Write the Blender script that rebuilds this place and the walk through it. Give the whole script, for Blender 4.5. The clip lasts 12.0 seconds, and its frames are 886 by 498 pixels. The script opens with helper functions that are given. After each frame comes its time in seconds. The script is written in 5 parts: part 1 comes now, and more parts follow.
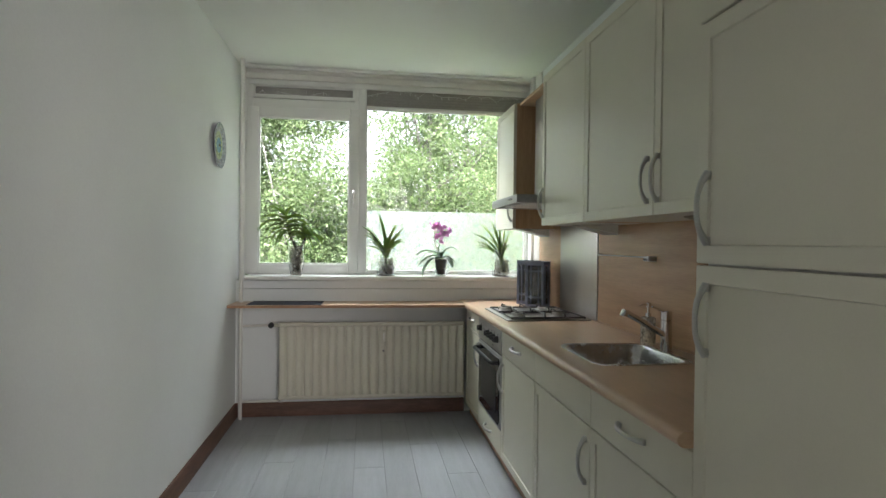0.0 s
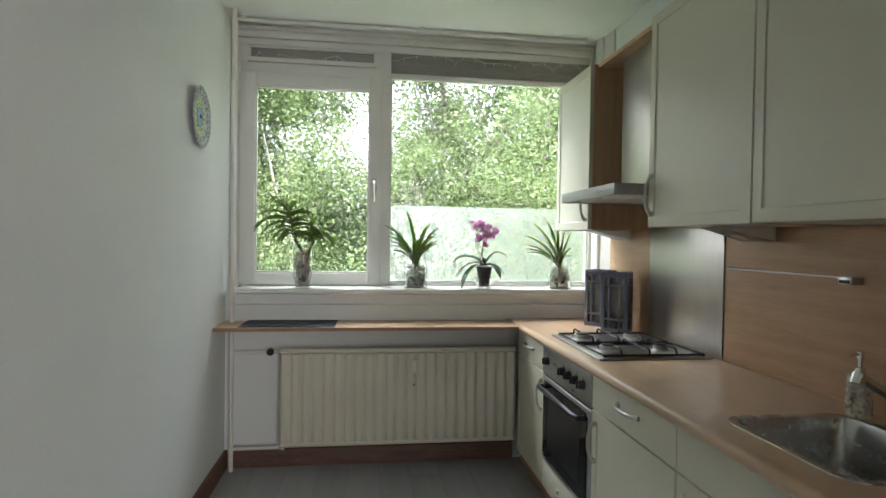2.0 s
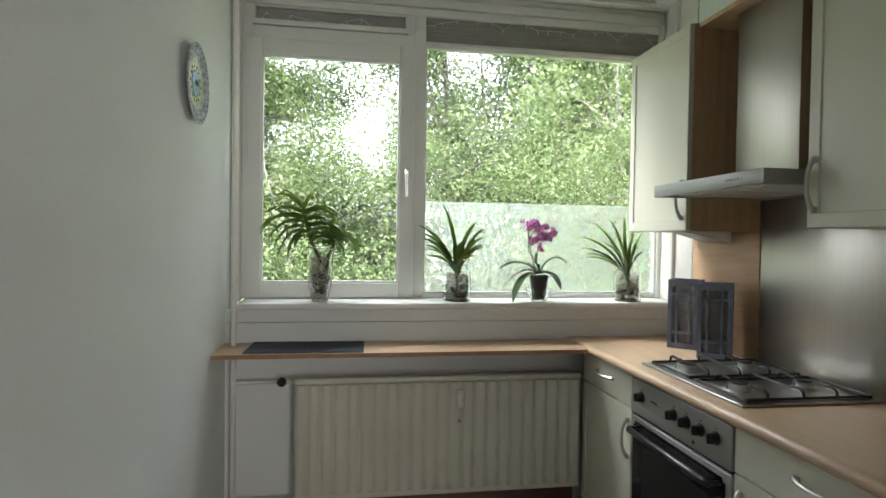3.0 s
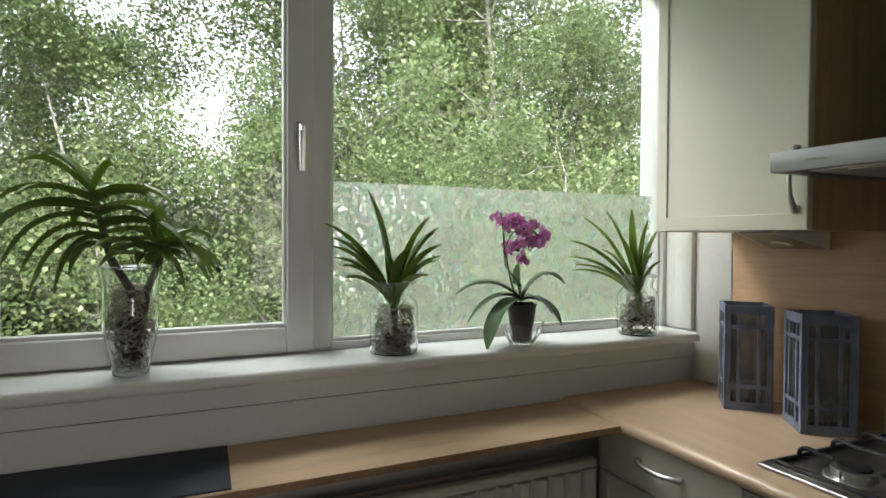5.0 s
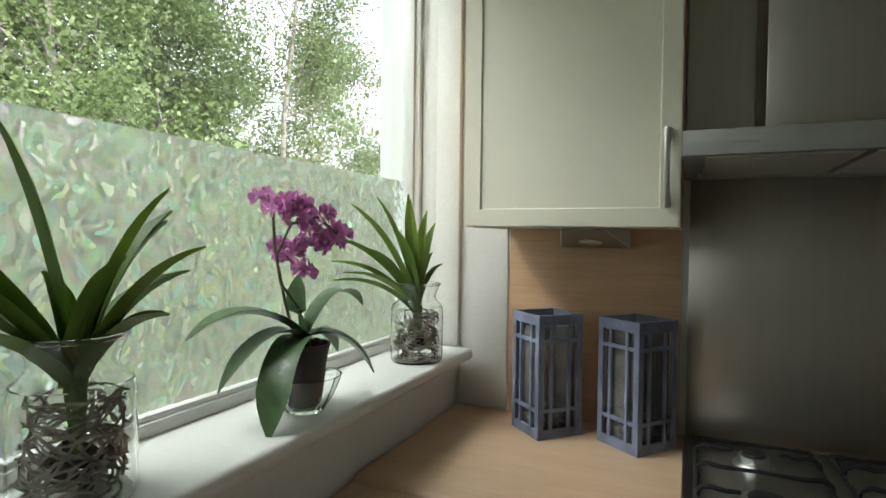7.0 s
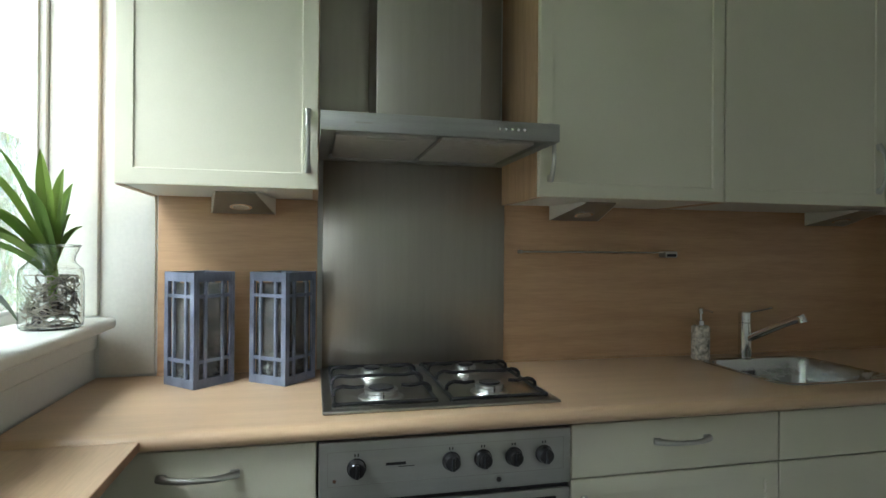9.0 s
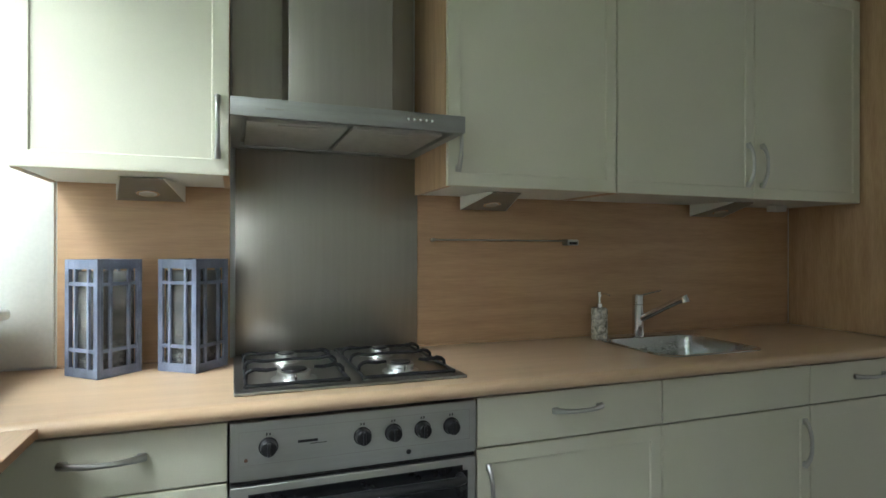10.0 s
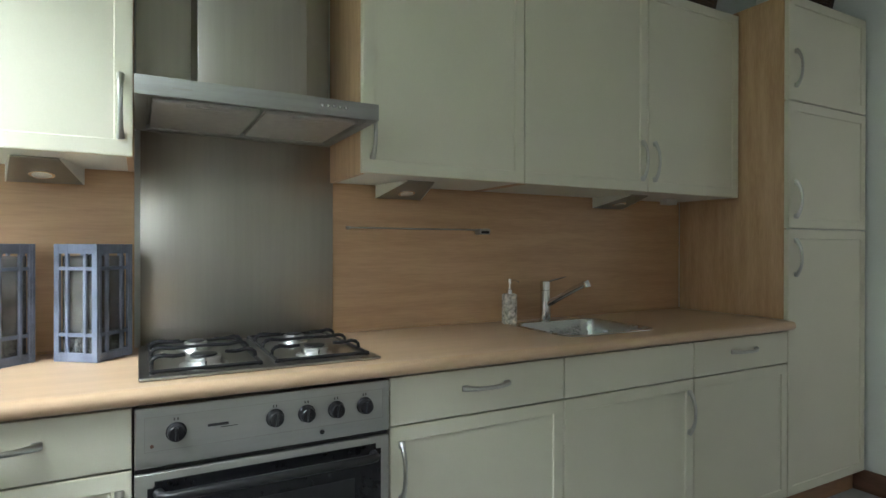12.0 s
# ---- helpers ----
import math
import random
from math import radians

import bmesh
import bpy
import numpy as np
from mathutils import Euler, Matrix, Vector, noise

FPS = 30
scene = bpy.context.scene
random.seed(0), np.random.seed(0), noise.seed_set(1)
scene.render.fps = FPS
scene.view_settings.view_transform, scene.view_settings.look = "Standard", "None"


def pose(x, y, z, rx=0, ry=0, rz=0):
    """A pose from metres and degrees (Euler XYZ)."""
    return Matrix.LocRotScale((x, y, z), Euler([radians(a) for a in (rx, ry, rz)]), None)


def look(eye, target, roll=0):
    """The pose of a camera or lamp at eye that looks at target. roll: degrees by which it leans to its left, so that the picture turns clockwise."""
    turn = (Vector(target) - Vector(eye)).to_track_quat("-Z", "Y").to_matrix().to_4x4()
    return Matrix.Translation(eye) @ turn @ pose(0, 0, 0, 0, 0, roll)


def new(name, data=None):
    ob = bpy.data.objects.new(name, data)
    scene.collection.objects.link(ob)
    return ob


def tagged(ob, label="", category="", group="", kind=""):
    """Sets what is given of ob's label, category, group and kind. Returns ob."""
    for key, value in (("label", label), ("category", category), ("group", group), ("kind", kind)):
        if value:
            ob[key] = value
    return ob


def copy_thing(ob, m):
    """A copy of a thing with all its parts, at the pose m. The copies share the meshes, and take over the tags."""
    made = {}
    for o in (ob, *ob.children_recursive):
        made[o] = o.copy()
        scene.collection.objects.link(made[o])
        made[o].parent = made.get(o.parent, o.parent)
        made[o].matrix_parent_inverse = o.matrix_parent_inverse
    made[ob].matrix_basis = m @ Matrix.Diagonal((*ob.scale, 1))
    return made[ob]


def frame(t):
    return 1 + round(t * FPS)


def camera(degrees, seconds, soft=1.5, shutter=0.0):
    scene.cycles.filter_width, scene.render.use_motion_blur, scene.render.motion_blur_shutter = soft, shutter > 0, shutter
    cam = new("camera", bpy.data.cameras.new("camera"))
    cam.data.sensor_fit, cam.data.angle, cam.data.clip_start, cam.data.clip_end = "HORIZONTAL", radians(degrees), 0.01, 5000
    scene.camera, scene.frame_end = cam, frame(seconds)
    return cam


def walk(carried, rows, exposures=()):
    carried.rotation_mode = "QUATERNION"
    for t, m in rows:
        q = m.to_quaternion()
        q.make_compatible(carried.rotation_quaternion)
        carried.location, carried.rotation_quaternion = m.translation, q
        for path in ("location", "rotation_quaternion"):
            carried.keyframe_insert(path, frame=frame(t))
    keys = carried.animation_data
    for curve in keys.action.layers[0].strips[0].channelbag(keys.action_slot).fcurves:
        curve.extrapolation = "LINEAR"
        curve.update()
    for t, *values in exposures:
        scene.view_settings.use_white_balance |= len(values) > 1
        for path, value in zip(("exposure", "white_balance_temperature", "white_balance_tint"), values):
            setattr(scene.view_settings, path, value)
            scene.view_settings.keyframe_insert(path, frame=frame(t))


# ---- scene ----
cam = camera(76.3, 12.0)
PATH = [
    (0, (-0.096, -0.392, 1.269), (0.179, 1.589, 1.249), 0.7),
    (0.5, (-0.114, -0.288, 1.277), (0.166, 1.692, 1.256), 0.9),
    (1, (-0.116, -0.057, 1.289), (0.152, 1.925, 1.259), 0.8),
    (1.5, (-0.155, 0.206, 1.287), (0.116, 2.187, 1.257), 0.8),
    (2, (-0.226, 0.517, 1.314), (0.042, 2.498, 1.278), 0.9),
    (2.5, (-0.364, 0.827, 1.319), (-0.086, 2.808, 1.285), 1.0),
    (4.5, (-0.49, 2.067, 1.346), (0.144, 3.963, 1.294), 0.2),
    (5, (-0.472, 2.344, 1.348), (0.355, 4.165, 1.31), 0.3),
    (5.5, (-0.498, 2.599, 1.366), (0.552, 4.301, 1.312), 0.4),
    (6, (-0.437, 2.81, 1.345), (0.893, 4.303, 1.292), 0.5),
    (6.5, (-0.372, 2.994, 1.341), (1.218, 4.206, 1.293), 0.6),
    (7, (-0.38, 3.182, 1.349), (1.452, 3.985, 1.303), 0.7),
    (7.5, (-0.459, 3.223, 1.335), (1.51, 3.576, 1.317), 1.1),
    (9.5, (-0.646, 3.201, 1.194), (1.267, 2.619, 1.194), 0.2),
    (10, (-0.687, 3.19, 1.183), (1.188, 2.493, 1.185), 0.1),
    (10.5, (-0.714, 3.179, 1.172), (1.122, 2.386, 1.168), 0.1),
    (11, (-0.731, 3.177, 1.158), (1.073, 2.312, 1.15), 0.1),
    (11.5, (-0.74, 3.181, 1.147), (1.037, 2.264, 1.144), 0.1),
    (12, (-0.74, 3.188, 1.148), (1.02, 2.239, 1.142), 0.1),
]
walk(cam, [(t, look(eye, target, roll)) for t, eye, target, roll in PATH],
     [(0.0, 2.72, 6150, 17), (1.5, 2.65, 6150, 17), (2.7, 2.5, 6250, 16), (4.5, 1.84, 6400, 16), (6.0, 1.52, 6500, 15), (7.0, 1.53, 6450, 13), (7.7, 1.55, 6400, 11),
      (9.3, 2.55, 5950, 10), (10.5, 2.8, 5950, 11), (12.0, 2.95, 5950, 12)])

# ---------------------------------------------------------------- light
world = bpy.data.worlds.new("World")
scene.world = world
world.use_nodes = True
wn = world.node_tree
sky = wn.nodes.new("ShaderNodeTexSky")
sky.sky_type = "NISHITA"
sky.sun_disc = False
sky.sun_elevation = radians(52)
sky.sun_rotation = radians(200)
sky.air_density = 1.0
sky.dust_density = 6.0
sky.ozone_density = 0.6
wn.nodes["Background"].inputs["Strength"].default_value = 0.15
haze = wn.nodes.new("ShaderNodeHueSaturation")
haze.inputs["Saturation"].default_value = 0.3
haze.inputs["Value"].default_value = 2.0
wn.links.new(sky.outputs["Color"], haze.inputs["Color"])
wn.links.new(haze.outputs["Color"], wn.nodes["Background"].inputs["Color"])

sun_data = bpy.data.lights.new("sun", "SUN")
sun_data.energy = 1.2
sun_data.angle = radians(14)
sun_data.color = (1.0, 0.95, 0.86)
sun = new("sun", sun_data)
sun.matrix_world = look((-3, -8, 14), (0, 4, 0))

# unseen fill lamps added for sky light: from above over trees, slantwise from left
def area_lamp(name, eye, way, wide, high, watts, spread):
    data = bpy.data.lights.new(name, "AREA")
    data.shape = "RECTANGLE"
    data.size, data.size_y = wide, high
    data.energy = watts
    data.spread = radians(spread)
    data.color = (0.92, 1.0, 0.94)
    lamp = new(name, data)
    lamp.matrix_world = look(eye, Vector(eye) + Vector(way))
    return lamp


area_lamp("sky_fill_over_trees", (-0.6, 4.78, 3.3), (0.34, -0.56, -0.76), 2.3, 0.5, 5.0, 76)
area_lamp("sky_fill_slanting", (-3.2, 4.95, 2.0), (0.93, -0.33, -0.18), 2.2, 1.8, 1.35, 60)
# unseen fill lamp added in the hall, shining in through the doorway behind the start
hall = area_lamp("hall_fill", (0.60, -1.95, 1.45), (-0.36, 0.93, 0.0), 0.90, 1.7, 3.4, 100)
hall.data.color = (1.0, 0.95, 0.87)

# ---------------------------------------------------------------- mesh helpers
def box(bm, x0, x1, y0, y1, z0, z1, bevel=0.0, seg=2):
    made = bmesh.ops.create_cube(bm, size=1.0)
    vs = made["verts"]
    for v in vs:
        v.co = Vector((x0 + (v.co.x + .5) * (x1 - x0), y0 + (v.co.y + .5) * (y1 - y0), z0 + (v.co.z + .5) * (z1 - z0)))
    if bevel:
        es = {e for v in vs for e in v.link_edges}
        bmesh.ops.bevel(bm, geom=list(es), offset=bevel, segments=seg, affect="EDGES", profile=0.5)


def ring_frame(direction, up=None):
    d = direction.normalized()
    a = up if up is not None else (Vector((0, 0, 1)) if abs(d.z) < 0.9 else Vector((1, 0, 0)))
    s = d.cross(a).normalized()
    return s, s.cross(d).normalized()


def tube(bm, pts, radii, n=8, flat=1.0):
    """A round bar along pts; flat squeezes it along its second axis."""
    pts = [Vector(p) for p in pts]
    if not hasattr(radii, "__len__"):
        radii = [radii] * len(pts)
    rings = []
    s = u = None
    for i, p in enumerate(pts):
        d = pts[min(i + 1, len(pts) - 1)] - pts[max(i - 1, 0)]
        if s is None:
            s, u = ring_frame(d)
        else:
            dn = d.normalized()
            s = (s - dn * s.dot(dn)).normalized()
            u = s.cross(dn)
        rings.append([bm.verts.new(p + radii[i] * (math.cos(2 * math.pi * k / n) * s + flat * math.sin(2 * math.pi * k / n) * u)) for k in range(n)])
    for a, b in zip(rings, rings[1:]):
        for k in range(n):
            bm.faces.new((a[k], a[(k + 1) % n], b[(k + 1) % n], b[k]))
    bm.faces.new(rings[0][::-1])
    bm.faces.new(rings[-1])


def lathe(bm, profile, n=24, cx=0.0, cy=0.0, z0=0.0, axis="z", close=False):
    """Turns (radius, height) pairs about an axis."""
    rings = []
    for r, h in profile:
        ring = []
        for k in range(n):
            c, s = math.cos(2 * math.pi * k / n), math.sin(2 * math.pi * k / n)
            if axis == "z":
                co = (cx + r * c, cy + r * s, z0 + h)
            else:
                co = (cx - h, cy + r * c, z0 + r * s)
            ring.append(bm.verts.new(co))
        rings.append(ring)
    pairs = list(zip(rings, rings[1:]))
    if close:
        pairs.append((rings[-1], rings[0]))
    for a, b in pairs:
        for k in range(n):
            bm.faces.new((a[k], a[(k + 1) % n], b[(k + 1) % n], b[k]))
    if not close:
        bm.faces.new(rings[0][::-1])
        bm.faces.new(rings[-1])


def extrude_y(bm, outline, y0, y1):
    """A prism along y from an outline of (x, z)."""
    a = [bm.verts.new((x, y0, z)) for x, z in outline]
    b = [bm.verts.new((x, y1, z)) for x, z in outline]
    n = len(outline)
    for k in range(n):
        bm.faces.new((a[k], a[(k + 1) % n], b[(k + 1) % n], b[k]))
    bm.faces.new(a[::-1])
    bm.faces.new(b)


def extrude_x(bm, outline, x0, x1):
    """A prism along x from an outline of (y, z)."""
    a = [bm.verts.new((x0, y, z)) for y, z in outline]
    b = [bm.verts.new((x1, y, z)) for y, z in outline]
    n = len(outline)
    for k in range(n):
        bm.faces.new((a[k], a[(k + 1) % n], b[(k + 1) % n], b[k]))
    bm.faces.new(a[::-1])
    bm.faces.new(b)


def origin_of(ob):
    p = Vector((0, 0, 0))
    while ob:
        p += ob.location
        ob = ob.parent
    return p


def mesh_from(bm, name, material, smooth=True):
    bmesh.ops.recalc_face_normals(bm, faces=bm.faces)
    me = bpy.data.meshes.new(name)
    bm.to_mesh(me)
    bm.free()
    me.materials.append(material)
    if smooth:
        me.polygons.foreach_set("use_smooth", [True] * len(me.polygons))
        me.set_sharp_from_angle(angle=radians(35))
    return me


def thing(name, base=(0, 0, 0), label="", category="", group="", kind=""):
    ob = new(name)
    ob.empty_display_size = 0.05
    ob.location = base
    return tagged(ob, label, category, group, kind)


def part(name, bm, material, parent=None, label="", smooth=True):
    """One mesh, given in the world's coordinates, under a thing or a part."""
    off = origin_of(parent)
    bmesh.ops.translate(bm, verts=bm.verts, vec=-off)
    ob = new(name, mesh_from(bm, name, material, smooth))
    ob.parent = parent
    return tagged(ob, label)


def solid(name, bm, material, label="", category="", group="", kind="", smooth=True):
    """A thing that is one mesh, with its origin at its base."""
    lo = Vector([min(v.co[i] for v in bm.verts) for i in range(3)])
    hi = Vector([max(v.co[i] for v in bm.verts) for i in range(3)])
    base = Vector(((lo.x + hi.x) / 2, (lo.y + hi.y) / 2, lo.z))
    bmesh.ops.translate(bm, verts=bm.verts, vec=-base)
    ob = new(name, mesh_from(bm, name, material, smooth))
    ob.location = base
    return tagged(ob, label, category, group, kind)


def boxes(*dims, bevel=0.0, seg=2):
    bm = bmesh.new()
    for d in dims:
        box(bm, *d, bevel=bevel, seg=seg)
    return bm


# ---------------------------------------------------------------- materials
def material(name, base, rough=0.5, metal=0.0, vary=0.08, scale=3.0, fine=60.0, stretch=(1, 1, 1), bump=0.1, bump_dist=0.001,
             spec=0.5, rough_vary=0.08, per_object=0.0, second=None, coat=0.0, trans=0.0, ior=1.45):
    m = bpy.data.materials.new(name)
    m.use_nodes = True
    nt = m.node_tree
    p = nt.nodes["Principled BSDF"]
    p.inputs["Metallic"].default_value = metal
    p.inputs["Specular IOR Level"].default_value = spec
    p.inputs["Coat Weight"].default_value = coat
    p.inputs["Coat Roughness"].default_value = 0.15
    p.inputs["Transmission Weight"].default_value = trans
    p.inputs["IOR"].default_value = ior
    geo = nt.nodes.new("ShaderNodeNewGeometry")
    mp = nt.nodes.new("ShaderNodeMapping")
    mp.inputs["Scale"].default_value = stretch
    if per_object:
        info = nt.nodes.new("ShaderNodeObjectInfo")
        mul = nt.nodes.new("ShaderNodeVectorMath")
        mul.operation = "SCALE"
        mul.inputs[0].default_value = (37.0, 19.0, 11.0)
        nt.links.new(info.outputs["Random"], mul.inputs["Scale"])
        nt.links.new(mul.outputs[0], mp.inputs["Location"])
    nt.links.new(geo.outputs["Position"], mp.inputs["Vector"])
    big = nt.nodes.new("ShaderNodeTexNoise")
    big.inputs["Scale"].default_value = scale
    big.inputs["Detail"].default_value = 4
    small = nt.nodes.new("ShaderNodeTexNoise")
    small.inputs["Scale"].default_value = fine
    small.inputs["Detail"].default_value = 3
    for n in (big, small):
        nt.links.new(mp.outputs[0], n.inputs["Vector"])
    mix = nt.nodes.new("ShaderNodeMath")
    mix.operation = "MULTIPLY_ADD"
    mix.inputs[1].default_value = 0.6
    nt.links.new(big.outputs["Fac"], mix.inputs[0])
    half = nt.nodes.new("ShaderNodeMath")
    half.operation = "MULTIPLY"
    half.inputs[1].default_value = 0.4
    nt.links.new(small.outputs["Fac"], half.inputs[0])
    nt.links.new(half.outputs[0], mix.inputs[2])
    ramp = nt.nodes.new("ShaderNodeValToRGB")
    b = Vector(base[:3])
    lo = second if second else tuple(c * (1 - 2.5 * vary) for c in b)
    hi = tuple(min(1.0, c * (1 + vary)) for c in b)
    ramp.color_ramp.elements[0].position = 0.33
    ramp.color_ramp.elements[1].position = 0.62
    ramp.color_ramp.elements[0].color = (*lo, 1)
    ramp.color_ramp.elements[1].color = (*hi, 1)
    nt.links.new(mix.outputs[0], ramp.inputs["Fac"])
    colour = ramp.outputs["Color"]
    if per_object:
        hsv = nt.nodes.new("ShaderNodeHueSaturation")
        rng = nt.nodes.new("ShaderNodeMapRange")
        rng.inputs["To Min"].default_value = 1 - per_object
        rng.inputs["To Max"].default_value = 1 + per_object
        nt.links.new(info.outputs["Random"], rng.inputs["Value"])
        nt.links.new(rng.outputs[0], hsv.inputs["Value"])
        nt.links.new(colour, hsv.inputs["Color"])
        colour = hsv.outputs["Color"]
    nt.links.new(colour, p.inputs["Base Color"])
    rr = nt.nodes.new("ShaderNodeMapRange")
    rr.inputs["To Min"].default_value = max(0.0, rough - rough_vary)
    rr.inputs["To Max"].default_value = min(1.0, rough + rough_vary)
    nt.links.new(mix.outputs[0], rr.inputs["Value"])
    nt.links.new(rr.outputs[0], p.inputs["Roughness"])
    if bump:
        bp = nt.nodes.new("ShaderNodeBump")
        bp.inputs["Strength"].default_value = bump
        bp.inputs["Distance"].default_value = bump_dist
        nt.links.new(small.outputs["Fac"], bp.inputs["Height"])
        nt.links.new(bp.outputs[0], p.inputs["Normal"])
    return m


def glass(name, tint=(1, 1, 1), rough=0.0, ior=1.45):
    m = bpy.data.materials.new(name)
    m.use_nodes = True
    p = m.node_tree.nodes["Principled BSDF"]
    p.inputs["Base Color"].default_value = (*tint, 1)
    p.inputs["Roughness"].default_value = rough
    p.inputs["Transmission Weight"].default_value = 1.0
    p.inputs["IOR"].default_value = ior
    return m


def film_glass():
    """Iridescent privacy film: crumpled facets that bend, scatter and tint the view."""
    m = bpy.data.materials.new("holographic privacy film")
    m.use_nodes = True
    nt = m.node_tree
    p = nt.nodes["Principled BSDF"]
    p.inputs["Transmission Weight"].default_value = 1.0
    p.inputs["IOR"].default_value = 1.65
    p.inputs["Roughness"].default_value = 0.2
    geo = nt.nodes.new("ShaderNodeNewGeometry")
    mp = nt.nodes.new("ShaderNodeMapping")
    mp.inputs["Scale"].default_value = (1, 1, 0.55)
    mp.inputs["Rotation"].default_value = (0, radians(24), 0)
    warp = nt.nodes.new("ShaderNodeTexNoise")
    warp.inputs["Scale"].default_value = 16
    warp.inputs["Detail"].default_value = 1
    nt.links.new(geo.outputs["Position"], warp.inputs["Vector"])
    push = nt.nodes.new("ShaderNodeVectorMath")
    push.operation = "MULTIPLY_ADD"
    push.inputs[1].default_value = (0.075, 0.075, 0.075)
    nt.links.new(warp.outputs["Color"], push.inputs[0])
    nt.links.new(geo.outputs["Position"], push.inputs[2])
    nt.links.new(push.outputs[0], mp.inputs["Vector"])
    vor = nt.nodes.new("ShaderNodeTexVoronoi")
    vor.inputs["Scale"].default_value = 120
    nt.links.new(mp.outputs[0], vor.inputs["Vector"])
    tilt = nt.nodes.new("ShaderNodeVectorMath")
    tilt.operation = "MULTIPLY_ADD"
    tilt.inputs[1].default_value = (1.05, 0.5, 1.05)
    tilt.inputs[2].default_value = (-0.52, -0.25, -0.98)
    nt.links.new(vor.outputs["Color"], tilt.inputs[0])
    add = nt.nodes.new("ShaderNodeVectorMath")
    nt.links.new(tilt.outputs[0], add.inputs[0])
    nt.links.new(geo.outputs["Normal"], add.inputs[1])
    unit = nt.nodes.new("ShaderNodeVectorMath")
    unit.operation = "NORMALIZE"
    nt.links.new(add.outputs[0], unit.inputs[0])
    nt.links.new(unit.outputs[0], p.inputs["Normal"])
    hsv = nt.nodes.new("ShaderNodeHueSaturation")
    hsv.inputs["Saturation"].default_value = 0.8
    hsv.inputs["Value"].default_value = 1.6
    nt.links.new(vor.outputs["Color"], hsv.inputs["Color"])
    mix = nt.nodes.new("ShaderNodeMix")
    mix.data_type = "RGBA"
    mix.inputs["Factor"].default_value = 0.40
    mix.inputs["A"].default_value = (0.97, 1.0, 0.98, 1)
    nt.links.new(hsv.outputs["Color"], mix.inputs["B"])
    nt.links.new(mix.outputs["Result"], p.inputs["Base Color"])
    tr = nt.nodes.new("ShaderNodeBsdfTranslucent")
    blend = nt.nodes.new("ShaderNodeMixShader")
    sep = nt.nodes.new("ShaderNodeSeparateColor")
    nt.links.new(vor.outputs["Color"], sep.inputs["Color"])
    amount = nt.nodes.new("ShaderNodeMapRange")
    amount.inputs["To Min"].default_value = 0.10
    amount.inputs["To Max"].default_value = 0.26
    nt.links.new(sep.outputs["Green"], amount.inputs["Value"])
    nt.links.new(amount.outputs[0], blend.inputs["Fac"])
    nt.links.new(mix.outputs["Result"], tr.inputs["Color"])
    nt.links.new(p.outputs[0], blend.inputs[1])
    nt.links.new(tr.outputs[0], blend.inputs[2])
    nt.links.new(blend.outputs[0], nt.nodes["Material Output"].inputs["Surface"])
    return m


def clear_back():
    m = bpy.data.materials.new("clear adhesive side")
    m.use_nodes = True
    nt = m.node_tree
    t = nt.nodes.new("ShaderNodeBsdfTransparent")
    nt.links.new(t.outputs[0], nt.nodes["Material Output"].inputs["Surface"])
    return m


def leaf_material(name, dark, light, trans=0.35, rough=0.45):
    """Thin leaves: each island its own green, part of the light passing through."""
    m = bpy.data.materials.new(name)
    m.use_nodes = True
    nt = m.node_tree
    p = nt.nodes["Principled BSDF"]
    p.inputs["Roughness"].default_value = rough
    geo = nt.nodes.new("ShaderNodeNewGeometry")
    ramp = nt.nodes.new("ShaderNodeValToRGB")
    ramp.color_ramp.elements[0].color = (*dark, 1)
    ramp.color_ramp.elements[1].color = (*light, 1)
    nt.links.new(geo.outputs["Random Per Island"], ramp.inputs["Fac"])
    nt.links.new(ramp.outputs["Color"], p.inputs["Base Color"])
    tr = nt.nodes.new("ShaderNodeBsdfTranslucent")
    nt.links.new(ramp.outputs["Color"], tr.inputs["Color"])
    mix = nt.nodes.new("ShaderNodeMixShader")
    mix.inputs["Fac"].default_value = trans
    nt.links.new(p.outputs[0], mix.inputs[1])
    nt.links.new(tr.outputs[0], mix.inputs[2])
    nt.links.new(mix.outputs[0], nt.nodes["Material Output"].inputs["Surface"])
    return m


WALL = material("matt white wall paint", (0.79, 0.81, 0.79), 0.75, vary=0.02, scale=1.5, fine=140, bump=0.15, bump_dist=0.0006)
CEIL = material("white ceiling paint", (0.80, 0.80, 0.77), 0.85, vary=0.02, scale=1.2, fine=220, bump=0.25, bump_dist=0.0008)
CREAM = material("cream lacquered fronts", (0.685, 0.655, 0.53), 0.36, vary=0.015, scale=4, fine=260, bump=0.05, bump_dist=0.0003)
CARCASS = material("white melamine carcass", (0.70, 0.69, 0.63), 0.45, vary=0.02)
BEECH = material("beech laminate", (0.56, 0.39, 0.255), 0.3, vary=0.06, scale=9, fine=70, stretch=(3.2, 0.28, 3.2), bump=0, rough_vary=0.02,
                 second=(0.515, 0.35, 0.222))
BEECH_UP = material("beech side panel", (0.55, 0.365, 0.215), 0.4, vary=0.10, scale=9, fine=70, stretch=(3.2, 3.2, 0.28), bump=0.04, bump_dist=0.0003,
                    second=(0.45, 0.275, 0.15))
BACKSPLASH = material("beech wall panel", (0.50, 0.315, 0.18), 0.4, vary=0.10, scale=9, fine=60, stretch=(3.2, 0.22, 3.2), bump=0.04, bump_dist=0.0003,
                      second=(0.43, 0.265, 0.145))
